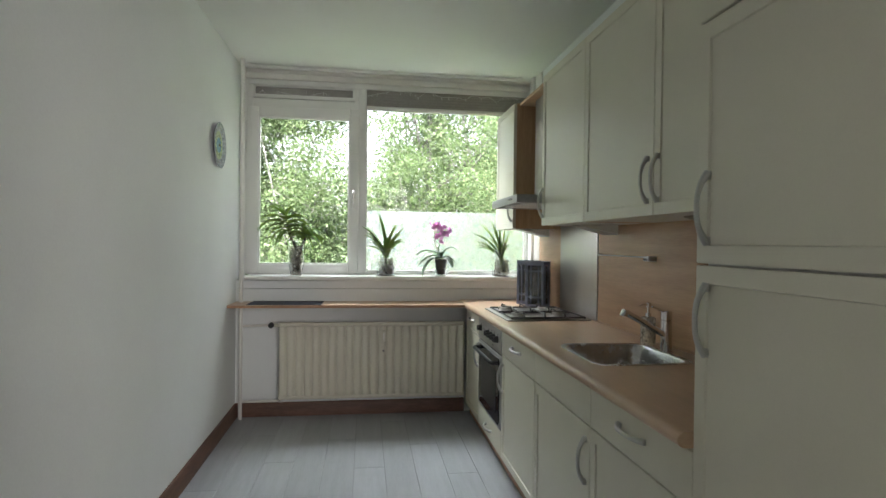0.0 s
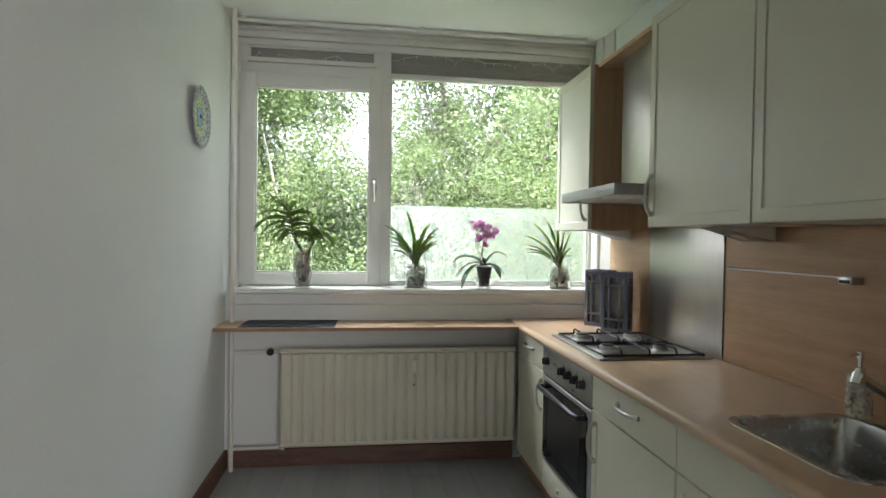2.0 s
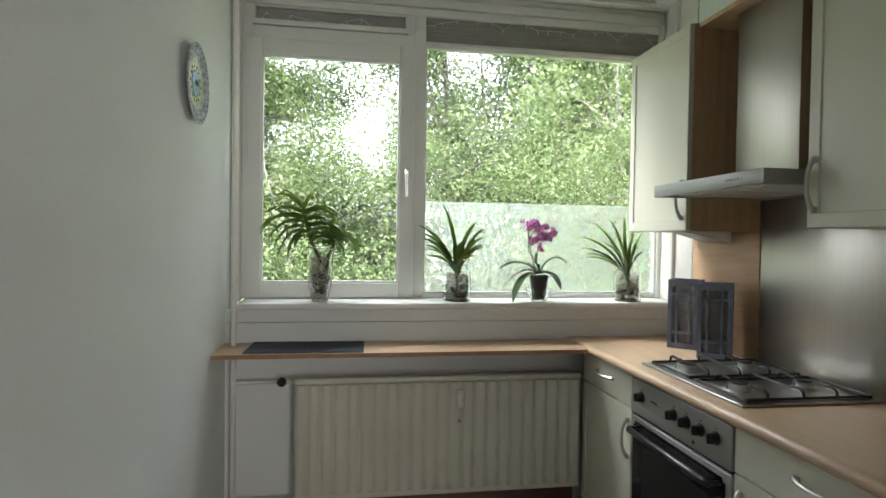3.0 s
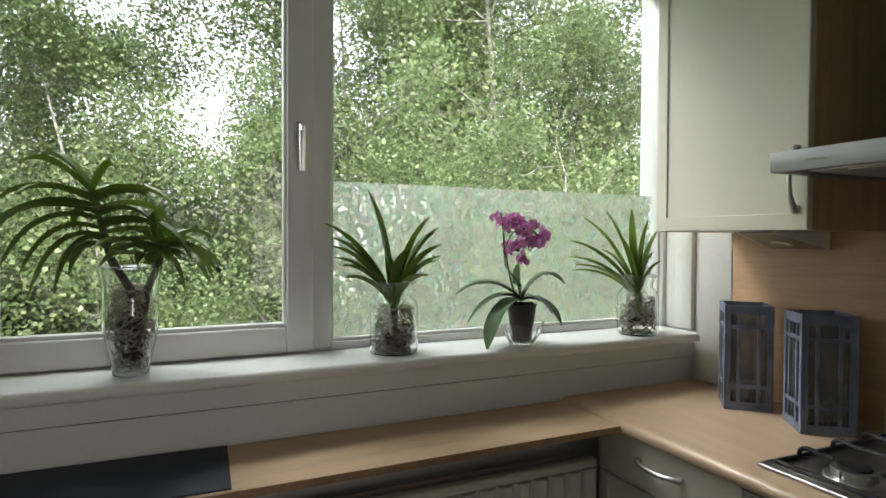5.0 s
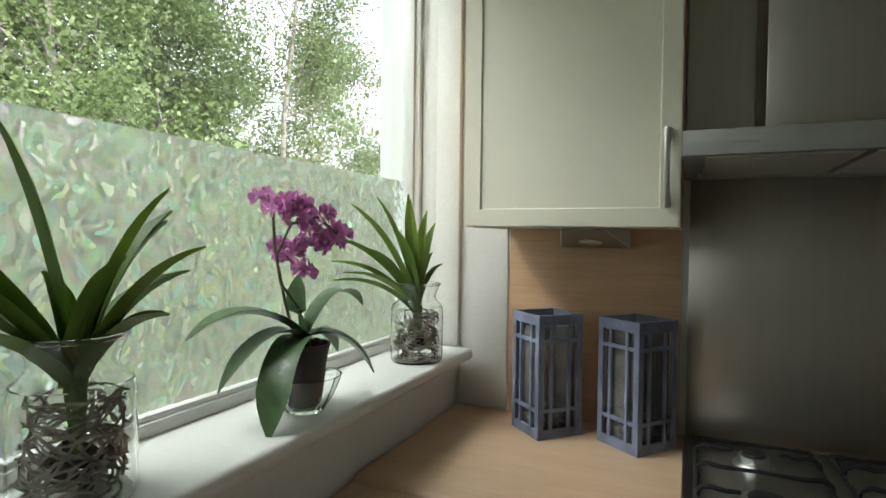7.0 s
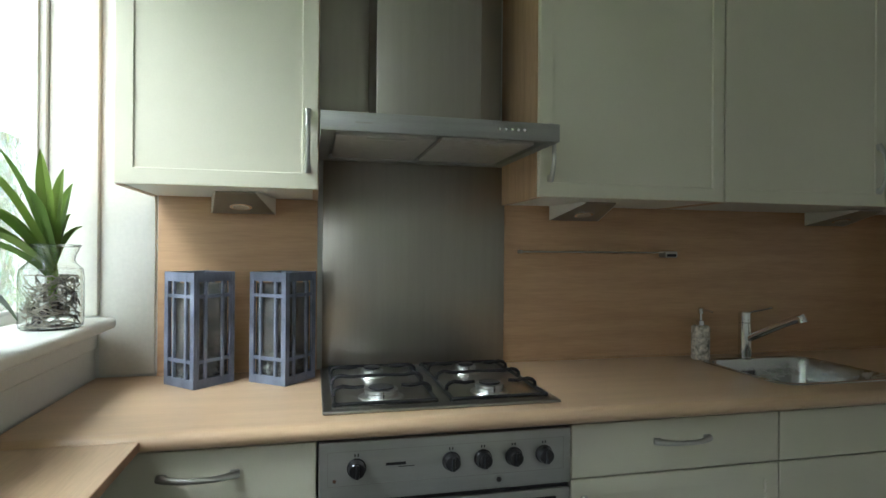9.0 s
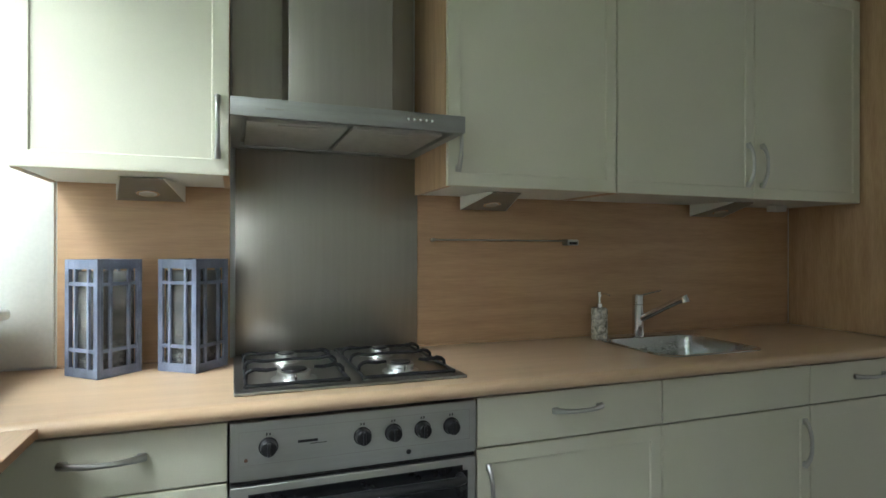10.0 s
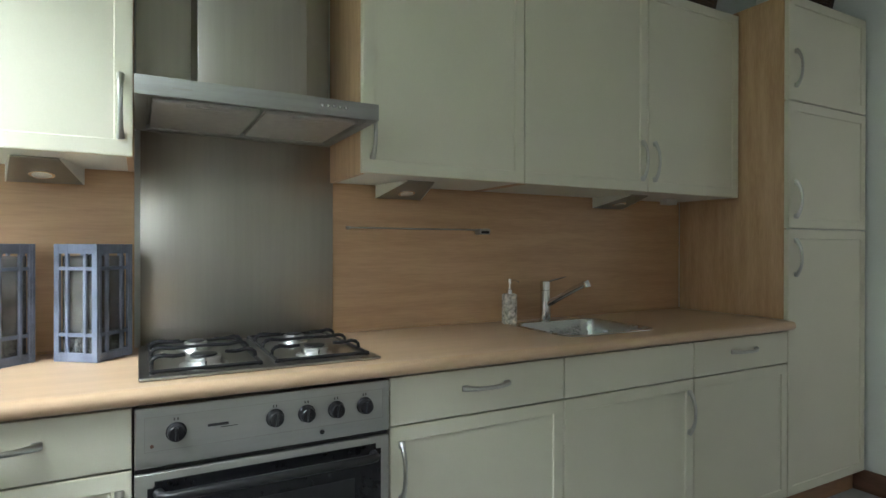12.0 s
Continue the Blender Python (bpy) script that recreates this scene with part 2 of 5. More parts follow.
SHELFWOOD = material("beech shelf laminate", (0.53, 0.37, 0.24), 0.36, vary=0.10, scale=9, fine=70, stretch=(0.28, 3.2, 3.2), bump=0.04, bump_dist=0.0003,
                     second=(0.46, 0.315, 0.20))
SKIRT = material("red-brown stained baseboard", (0.15, 0.075, 0.048), 0.5, vary=0.2, scale=8, fine=60, stretch=(0.4, 0.4, 3), bump=0.1)
PLINTH = material("beech plinth board", (0.36, 0.2, 0.11), 0.5, vary=0.12, scale=8, fine=60, stretch=(3, 0.3, 3))
PLANK = material("pale grey laminate plank", (0.40, 0.415, 0.43), 0.34, vary=0.05, scale=7, fine=45, stretch=(4, 0.35, 1), bump=0.08, bump_dist=0.0004,
                 per_object=0.06)
GAP = material("dark joint", (0.13, 0.125, 0.12), 0.8, bump=0)
UPVC = material("white window plastic", (0.74, 0.74, 0.70), 0.32, vary=0.015, scale=5, fine=120, bump=0.02)
SILLM = material("white painted sill", (0.76, 0.76, 0.72), 0.38, vary=0.02, scale=4, fine=90, bump=0.06)
TRIMM = material("off-white painted trim", (0.76, 0.745, 0.69), 0.5, vary=0.03, scale=6, fine=90, bump=0.08)
RADM = material("cream radiator enamel", (0.66, 0.63, 0.52), 0.36, vary=0.02, scale=6, fine=120, bump=0.04)
STEEL = material("brushed stainless steel", (0.47, 0.47, 0.46), 0.27, metal=1.0, vary=0.02, scale=6, fine=90, stretch=(5, 0.6, 5), bump=0, rough_vary=0.03)
VISOR = material("satin hood steel", (0.40, 0.40, 0.385), 0.55, metal=1.0, vary=0.05, scale=6, fine=90, stretch=(12, 0.6, 12), bump=0.05, bump_dist=0.0002)
STEEL_UP = material("brushed steel sheet", (0.42, 0.395, 0.35), 0.38, metal=1.0, vary=0.025, scale=5, fine=90, stretch=(12, 12, 0.5), bump=0.05, bump_dist=0.0002)
OVENSTEEL = material("satin steel fascia", (0.46, 0.46, 0.44), 0.42, metal=0.9, vary=0.03, scale=6, fine=120, stretch=(1, 0.4, 8), bump=0.04, bump_dist=0.0002)
HOBSTEEL = material("dark satin hob steel", (0.40, 0.385, 0.365), 0.3, metal=1.0, vary=0.02, scale=6, fine=90, stretch=(4, 0.6, 4), bump=0, rough_vary=0.02)
CHROME = material("polished chrome", (0.75, 0.75, 0.75), 0.1, metal=1.0, vary=0.01, bump=0, rough_vary=0.03)
SATIN = material("satin nickel", (0.52, 0.51, 0.48), 0.3, metal=1.0, vary=0.03, bump=0)
BLACKEN = material("black enamelled iron", (0.018, 0.018, 0.02), 0.32, vary=0.1, bump=0.1)
BLACKPL = material("black plastic", (0.02, 0.02, 0.022), 0.3, vary=0.1, bump=0.02)
OVENGLASS = material("black oven glass", (0.012, 0.012, 0.014), 0.06, vary=0.05, bump=0, rough_vary=0.02)
FILTER = material("aluminium filter mesh", (0.55, 0.54, 0.51), 0.5, metal=0.6, vary=0.05, scale=40, fine=900, bump=0.25, bump_dist=0.001)
ALU = material("burner aluminium", (0.62, 0.62, 0.60), 0.38, metal=1.0, vary=0.06, bump=0.05)
LANTERN = material("blue-grey painted wood", (0.19, 0.215, 0.30), 0.5, vary=0.22, scale=14, fine=520, bump=0.35, bump_dist=0.0006)
PAPER = material("smoky lantern glass", (0.62, 0.63, 0.62), 0.14, vary=0.18, scale=22, fine=160, bump=0.15, trans=0.8)
PEBBLE = material("white pebbles", (0.62, 0.62, 0.60), 0.5, vary=0.15, scale=60, bump=0.1)
MAT = material("dark blue-grey woven placemat", (0.045, 0.05, 0.07), 0.8, vary=0.15, scale=9, fine=420, bump=0.5, bump_dist=0.0008)
GRILLE = material("grey vent grille", (0.34, 0.325, 0.30), 0.55, vary=0.06, bump=0.05)
POTM = material("grey plastic flowerpot", (0.055, 0.05, 0.048), 0.45, vary=0.1, bump=0.05)
SOIL = material("bark chips", (0.055, 0.03, 0.02), 0.9, vary=0.4, scale=60, fine=160, bump=0.8, bump_dist=0.004)
TWIG = material("dry orchid roots", (0.42, 0.36, 0.29), 0.75, vary=0.3, scale=40, bump=0.3)
ROOTD = material("dark bark chunk", (0.07, 0.045, 0.032), 0.85, vary=0.3, scale=40, bump=0.6, bump_dist=0.003)
STEMM = material("brown-green stem", (0.10, 0.085, 0.045), 0.6, vary=0.2, scale=30)
PETAL = leaf_material("magenta petals", (0.30, 0.03, 0.21), (0.66, 0.26, 0.54), 0.25, 0.55)
PETALC = material("white petal edge", (0.75, 0.45, 0.62), 0.6, vary=0.1)
VANDA = leaf_material("strap leaf green", (0.15, 0.255, 0.05), (0.20, 0.32, 0.065), 0.46, 0.36)
VANDA_B = leaf_material("yellow-green strap leaf", (0.22, 0.33, 0.065), (0.27, 0.38, 0.08), 0.46, 0.36)
ORCHLEAF = material("glossy orchid leaf", (0.07, 0.125, 0.05), 0.3, vary=0.15, scale=14, bump=0.04, per_object=0.2)
STONE = material("mother-of-pearl mosaic", (0.62, 0.56, 0.48), 0.25, vary=0.3, scale=45, fine=110, bump=0.2)
PLATE = material("blue-white glazed pottery", (0.42, 0.43, 0.47), 0.22, vary=0.3, scale=45, fine=130, bump=0.05, second=(0.16, 0.18, 0.26))
PLATE_IN = material("pale blue plate centre", (0.46, 0.50, 0.36), 0.2, vary=0.3, scale=38, fine=110, bump=0.05, second=(0.26, 0.32, 0.22))
PLATE_MID = material("blue glazed plate centre", (0.22, 0.36, 0.50), 0.2, vary=0.3, scale=40, fine=120, bump=0.05, second=(0.12, 0.20, 0.34))
WIRE = material("clear fairy-light wire", (0.70, 0.70, 0.66), 0.3, vary=0.02, bump=0)
WICKER = material("dark wicker", (0.06, 0.03, 0.018), 0.7, vary=0.3, scale=30, bump=0.4)
GLASS = glass("clear jar glass", (0.97, 0.99, 0.98), ior=1.5)
PANE = glass("window glass", (0.99, 1.0, 0.995), ior=1.2)
FILM = film_glass()
FILM_BACK = clear_back()
BARK = material("pale tree bark", (0.20, 0.195, 0.17), 0.85, vary=0.3, scale=8, fine=30, bump=0.6, bump_dist=0.01)
GRASS = material("lawn", (0.07, 0.12, 0.03), 0.9, vary=0.3, scale=0.6, fine=14, bump=0.6, bump_dist=0.03)
LEAVES = leaf_material("birch leaves", (0.085, 0.14, 0.052), (0.205, 0.275, 0.118), 0.55)
LEAVES_B = leaf_material("poplar leaves", (0.08, 0.13, 0.05), (0.19, 0.255, 0.112), 0.55)

# ---------------------------------------------------------------- setting
XW, XE, YS, YN, CEILZ = -1.01, 1.20, 0.165, 3.825, 2.555
SHELF_Z = 0.834
TOP, SHELF_Y, FRONT = 0.845, 3.545, 0.65

solid("wall_west", boxes((XW - 0.14, XW, -2.2, 4.10, -0.02, 2.70)), WALL, "plain matt white painted wall", "wall", kind="structure")
solid("wall_east", boxes((XE, XE + 0.14, YS, 4.10, -0.02, 2.70)), WALL, "white painted wall behind the kitchen units", "wall", kind="structure")
wn_ = boxes((XW, XE, YN, 4.08, 0.0, 0.925))
box(wn_, XW, XE, YN - 0.006, 4.08, 0.929, 0.984)
box(wn_, XW, XE, 3.98, 4.08, 2.475, CEILZ)
solid("wall_north", wn_, WALL, "white boarded window wall below the sill", "wall", kind="structure")
# doorway wall behind the start of the walk, and the hall it leads from
ws = boxes((XW, -0.48, 0.045, YS, 0, CEILZ), (0.52, XE, 0.045, YS, 0, CEILZ), (-0.48, 0.52, 0.045, YS, 2.08, CEILZ))
solid("wall_south", ws, WALL, "white wall with an open doorway", "wall", kind="structure")
solid("wall_hall", boxes((XW, 1.34, -2.2, -2.06, 0, CEILZ), (1.20, 1.34, -2.06, 0.045, 0, CEILZ)), WALL, "plain white hall wall", "wall", kind="structure")
solid("ceiling", boxes((XW - 0.14, 1.34, -2.2, 4.10, CEILZ, 2.75)), CEIL, "white painted ceiling", "ceiling", kind="structure")

bb = bmesh.new()
prof = [(0, 0), (0.018, 0), (0.018, 0.078), (0.012, 0.088), (0.012, 0.094), (0.006, 0.1), (0, 0.1)]
extrude_y(bb, [(XW + a, z) for a, z in prof], YS, YN - 0.018)
extrude_x(bb, [(YN - a, z) for a, z in prof], XW, 0.66)
extrude_x(bb, [(YS + a, z) for a, z in prof], 0.52, 0.72)
solid("baseboard", bb, SKIRT, "red-brown stained wooden baseboard", "baseboard", kind="structure")

# window sill
sb = bmesh.new()
r = 0.012
edge = [(3.757 + r - r * math.sin(a), 1.022 - r + r * math.cos(a)) for a in [k * math.pi / 8 for k in range(0, 5)]]
edge += [(3.757 + r - r * math.cos(a), 0.990 + r - r * math.sin(a)) for a in [k * math.pi / 8 for k in range(0, 5)]]
extrude_x(sb, edge + [(3.975, 0.990), (3.975, 1.022)], -0.945, 1.155)
solid("window_sill", sb, SILLM, "white painted window sill with plants", "window sill", kind="structure")

# window: outer frame, mullion, opening sash, fixed pane, two vents
win = thing("window_1", (0.09, 3.98, 1.022), "white plastic double window onto trees", "window", kind="structure")
FY0, FY1 = 3.965, 4.045
part("window_frame", boxes((-0.995, -0.968, FY0, FY1, 1.022, 2.475), (1.168, 1.198, 3.943, FY1, 1.022, 2.475), (-0.968, 1.168, FY0, FY1, 2.437, 2.475),
                           (-0.093, 1.168, FY0, FY1, 1.022, 1.045), (-0.968, -0.093, FY0, FY1, 1.022, 1.03), bevel=0.003), UPVC, win)
part("mullion", boxes((-0.150, -0.093, FY0 - 0.002, FY1, 1.03, 2.437), bevel=0.004), UPVC, win)
part("transom", boxes((-0.968, -0.150, FY0 - 0.001, FY1, 2.262, 2.335), bevel=0.003), UPVC, win)
part("transom", boxes((-0.093, 1.168, FY0, FY1, 2.292, 2.312), bevel=0.003), UPVC, win)
sash = part("sash", boxes((-0.972, -0.882, 3.948, 4.02, 1.026, 2.272), (-0.219, -0.146, 3.948, 4.02, 1.026, 2.272),
                          (-0.882, -0.219, 3.948, 4.02, 1.026, 1.099), (-0.882, -0.219, 3.948, 4.02, 2.199, 2.272), bevel=0.006, seg=3), UPVC, win)
part("glazing_bead", boxes((-0.882, -0.874, 3.957, 3.99, 1.099, 2.199), (-0.227, -0.219, 3.957, 3.99, 1.099, 2.199),
                           (-0.874, -0.227, 3.957, 3.99, 1.099, 1.109), (-0.874, -0.227, 3.957, 3.99, 2.189, 2.199), bevel=0.002), UPVC, sash)
p1 = part("pane", boxes((-0.878, -0.223, 3.992, 3.998, 1.103, 2.195)), PANE, sash, smooth=False)
part("glazing_bead", boxes((-0.093, -0.083, 3.972, 4.0, 1.045, 2.292), (1.159, 1.168, 3.960, 4.0, 1.045, 2.292),
                           (-0.083, 1.159, 3.972, 4.0, 1.045, 1.055), (-0.083, 1.159, 3.972, 4.0, 2.282, 2.292), bevel=0.002), UPVC, win)
p2 = part("pane", boxes((-0.09, 1.165, 3.992, 3.998, 1.050, 2.289)), PANE, win, smooth=False)
film = part("privacy_film", boxes((-0.083, 1.159, 3.9885, 3.9905, 1.055, 1.514)), FILM, p2, "iridescent frosted privacy film", smooth=False)
film.data.materials.append(FILM_BACK)
for q in film.data.polygons:
    q.material_index = 0 if q.normal.y < -0.5 else 1
for o in (p1, p2, film):
    o.visible_shadow = False
hb = boxes((-0.197, -0.171, 3.936, 3.948, 1.60, 1.67), bevel=0.004)
handle = part("handle", hb, SATIN, sash, "satin metal window handle")
hb = bmesh.new()
tube(hb, [(-0.184, 3.94, 1.65), (-0.184, 3.915, 1.652), (-0.184, 3.903, 1.64), (-0.184, 3.903, 1.60), (-0.184, 3.905, 1.53)], [0.009, 0.009, 0.01, 0.0095, 0.008], 10)
part("lever", hb, SATIN, handle)
for z in (1.06, 2.21):
    hb = bmesh.new()
    tube(hb, [(-0.978, 3.955, z - 0.045), (-0.978, 3.955, z + 0.045)], 0.008, 10)
    part("hinge", hb, UPVC, sash)
for x0, x1, z0, z1, n in ((-0.930, -0.182, 2.340, 2.432, 2), (-0.093, 1.168, 2.312, 2.437, 3)):
    vent = part("vent_grille", boxes((x0, x1, 3.985, 4.04, z0, z1)), GRILLE, win, "grey slotted ventilation grille")
    if n == 2:
        part("grille_rim", boxes((x0, x1, 3.960, 3.985, z0, z0 + 0.026), (x0, x1, 3.960, 3.985, z1 - 0.008, z1), (x0, x0 + 0.016, 3.960, 3.985, z0 + 0.026, z1 - 0.008),
                                 (x1 - 0.016, x1, 3.960, 3.985, z0 + 0.026, z1 - 0.008), bevel=0.002), UPVC, vent)
        for sx in (-0.74, -0.55, -0.37):
            part("slat", boxes((sx, sx + 0.006, 3.972, 3.985, z0 + 0.026, z1 - 0.008)), GRILLE, vent)
    else:
        for k in range(5):
            zz = z0 + 0.012 + 0.022 * k
            part("slat", boxes((x0, x1, 3.979, 3.985, zz, zz + 0.012), bevel=0.001), GRILLE, vent)
part("side_fillet", boxes((-1.01, -0.995, 3.955, 4.06, 1.022, 2.475), (-0.968, -0.930, 3.967, 4.03, 2.335, 2.437), (-0.182, -0.150, 3.967, 4.03, 2.335, 2.437), bevel=0.001), UPVC, win)

# trim beside the window on the units' side, and over it
tb = boxes((1.172, 1.20, 3.812, 3.888, 1.024, 2.555), (1.184, 1.20, 3.888, 3.941, 1.024, 2.475), (1.190, 1.20, 3.665, 3.812, 0.85, 2.555), bevel=0.003)
solid("trim", tb, TRIMM, "off-white painted window trim boards", "trim", kind="structure")
tb = boxes((XW, 1.19, 3.952, 3.98, 2.478, 2.52), (XW, 1.19, 3.962, 3.98, 2.524, 2.553), bevel=0.004)
solid("trim_head", tb, TRIMM, "painted trim over the window", "trim", kind="structure")
rail = thing("curtain_rail", (0.08, 3.86, 2.53), "white curtain rail under the ceiling", "curtain rail")
rb = boxes((-0.99, 1.10, 3.848, 3.868, 2.528, 2.548), bevel=0.004)
part("rail", rb, UPVC, rail)
for x in (-0.93, 0.08, 1.08):
    part("bracket", boxes((x - 0.012, x + 0.012, 3.84, 3.876, 2.545, 2.555)), UPVC, rail)

# heating pipes in the corner
pipes = thing("heating_pipe", (-0.965, 3.745, 0), "white painted vertical heating pipes in the corner", "pipe")
for x, y, rr_ in ((-0.962, 3.742, 0.0135), (-0.985, 3.885, 0.012)):
    b = bmesh.new()
    tube(b, [(x, y, 0.0 if y < 3.79 else 1.022), (x, y, 2.555)], rr_, 14)
    part("pipe", b, TRIMM, pipes)
b = bmesh.new()
tube(b, [(-0.962, 3.742, 0.665), (-0.66, 3.742, 0.668)], 0.009, 10)
part("branch_pipe", b, TRIMM, pipes)
b = bmesh.new()
tube(b, [(-0.962, 3.742, 0.125), (-0.70, 3.735, 0.128), (-0.675, 3.71, 0.13), (-0.67, 3.69, 0.165)], 0.009, 10)
part("branch_pipe", b, TRIMM, pipes)
pipes.location.y += 0.02

# ---------------------------------------------------------------- radiator
rad = thing("radiator", (0, 3.66, 0.155), "cream ribbed panel radiator under the shelf", "radiator")
RX0, RX1 = -0.688, 0.634
nr = 23
step = (RX1 - RX0) / nr
outl = []
for k in range(nr):
    x = RX0 + k * step
    outl += [(x + 0.004, 3.640), (x + 0.012, 3.627), (x + 0.020, 3.622), (x + step - 0.016, 3.622), (x + step - 0.008, 3.628)]
outl += [(RX1, 3.640), (RX1, 3.662), (RX0, 3.662)]
b = bmesh.new()
lo_, hi_ = 0.185, 0.672
a = [b.verts.new((x, y, lo_)) for x, y in outl]
c = [b.verts.new((x, y, hi_)) for x, y in outl]
for k in range(len(outl)):
    b.faces.new((a[k], a[(k + 1) % len(outl)], c[(k + 1) % len(outl)], c[k]))
b.faces.new(a[::-1])
b.faces.new(c)
part("ribbed_panel", b, RADM, rad)
part("header", boxes((RX0, RX1, 3.632, 3.664, 0.672, 0.70), bevel=0.009, seg=3), RADM, rad)
part("header", boxes((RX0, RX1, 3.632, 3.664, 0.157, 0.185), bevel=0.009, seg=3), RADM, rad)
part("rear_panel", boxes((RX0 + 0.01, RX1 - 0.01, 3.70, 3.72, 0.165, 0.69), bevel=0.006), RADM, rad)
for x in (-0.45, 0.37):
    part("bracket", boxes((x, x + 0.03, 3.66, YN, 0.6, 0.63)), RADM, rad)
b = bmesh.new()
lathe(b, [(0.006, -0.02), (0.017, -0.018), (0.0205, -0.008), (0.0205, 0.012), (0.016, 0.02)], 18)
bmesh.ops.rotate(b, verts=b.verts, cent=(0, 0, 0), matrix=Matrix.Rotation(radians(90), 3, "X"))
bmesh.ops.translate(b, verts=b.verts, vec=(-0.748, 3.705, 0.672))
part("valve_knob", b, BLACKPL, rad, "black thermostat knob")
b = bmesh.new()
tube(b, [(-0.748, 3.715, 0.672), (-0.70, 3.712, 0.672), (-0.66, 3.69, 0.676)], 0.0125, 12)
part("valve_body", b, RADM, rad)
meter = part("heat_meter", boxes((0.028, 0.062, 3.598, 3.622, 0.56, 0.642), bevel=0.006), RADM, rad, "cream clip-on heat meter")
part("meter_window", boxes((0.040, 0.050, 3.5955, 3.5985, 0.575, 0.625)), TRIMM, meter)
b = bmesh.new()
lathe(b, [(0.004, 0), (0.008, 0.003), (0.008, 0.009), (0.003, 0.012)], 12, axis="x")
bmesh.ops.rotate(b, verts=b.verts, cent=(0, 0, 0), matrix=Matrix.Rotation(radians(90), 3, "Z"))
bmesh.ops.translate(b, verts=b.verts, vec=(0.045, 3.618, 0.50))
part("bleed_screw", b, CHROME, rad)
rad.location.y += 0.03

# ---------------------------------------------------------------- units
def stile_door(y0, y1, z0, z1, x, parent, name="door", stile=0.055, thick=0.019, rec=0.005):
    """A framed front facing -x with a recessed panel and a chamfered step."""
    b = bmesh.new()
    g = 0.0018
    box(b, x, x + thick, y0 + g, y1 - g, z0 + g, z1 - g)
    bmesh.ops.recalc_face_normals(b, faces=b.faces)
    f = [q for q in b.faces if q.normal.x < -0.9][0]
    res = bmesh.ops.inset_region(b, faces=[f], thickness=stile, depth=0.0)
    res = bmesh.ops.inset_region(b, faces=[f], thickness=0.0035, depth=-rec)
    outer = [e for e in b.edges if all(abs(v.co.x - x) < 1e-5 for v in e.verts) and len([q for q in e.link_faces if abs(q.normal.x) < 0.5]) == 1
             and (min(abs(e.verts[0].co.y - y0 - g), abs(e.verts[0].co.y - y1 + g), abs(e.verts[0].co.z - z0 - g), abs(e.verts[0].co.z - z1 + g)) < 1e-5)]
    bmesh.ops.bevel(b, geom=outer, offset=0.002, segments=2, affect="EDGES")
    return part(name, b, CREAM, parent)


def flat_front(y0, y1, z0, z1, x, parent, name="drawer_front", thick=0.019):
    b = bmesh.new()
    g = 0.0018
    box(b, x, x + thick, y0 + g, y1 - g, z0 + g, z1 - g, bevel=0.0025, seg=3)
    return part(name, b, CREAM, parent)


def bow(parent, x, y, z, length=0.155, upright=True):
    """A satin bow handle with broad flattened feet; (y, z) is its middle."""
    b = bmesh.new()
    h = length / 2
    pts, rad_ = [], []
    for k in range(13):
        s = -1 + 2 * k / 12
        out = 0.004 + 0.026 * (1 - abs(s) ** 2.6)
        pts.append((x - out, y, z + s * h) if upright else (x - out, y + s * h, z))
        rad_.append(0.0058 + 0.0034 * abs(s) ** 3)
    tube(b, pts, rad_, 10, 1.0)
    for s in (-1, 1):
        if upright:
            box(b, x - 0.007, x, y - 0.0085, y + 0.0085, z + s * (h - 0.006) - 0.010, z + s * (h - 0.006) + 0.010, bevel=0.003)
        else:
            box(b, x - 0.007, x, y + s * (h - 0.006) - 0.010, y + s * (h - 0.006) + 0.010, z - 0.0085, z + 0.0085, bevel=0.003)
    return part("handle", b, SATIN, parent, "satin bow handle")


def base_unit(y0, y1, label, drawer_handle=None, door_handle=None):
    u = thing("base_cabinet", ((FRONT + XE) / 2, (y0 + y1) / 2, 0.1), label, "kitchen cabinet", "kitchen base cabinets")
    part("body", boxes((FRONT + 0.0195, 1.18, y0 + 0.001, y1 - 0.001, 0.10, 0.70), (FRONT + 0.0195, 0.70, y0 + 0.001, y1 - 0.001, 0.70, 0.80)), CARCASS, u)
    d = flat_front(y0, y1, 0.6665, 0.800, FRONT, u)
    if drawer_handle is not None:
        bow(d, FRONT, drawer_handle, 0.745, 0.155, False)
    q = stile_door(y0, y1, 0.102, 0.6655, FRONT, u)
    if door_handle is not None:
        bow(q, FRONT, door_handle, 0.545)
    return u


base_unit(2.0, 2.6, "cream base cabinet with drawer and framed door", 2.295, 2.566)
base_unit(1.385, 2.0, "cream sink cabinet with blind drawer front", None, 1.415)
base_unit(0.80, 1.385, "cream base cabinet beside the tall cabinet", 1.093, None)
base_unit(3.2, 3.68, "cream corner cabinet with drawer and door", 3.441, 3.225)

solid("plinth", boxes((0.70, 0.716, YS + 0.02, 3.77, 0.0, 0.098)), PLINTH, "wood-grain plinth under the cabinets", "plinth", kind="structure")

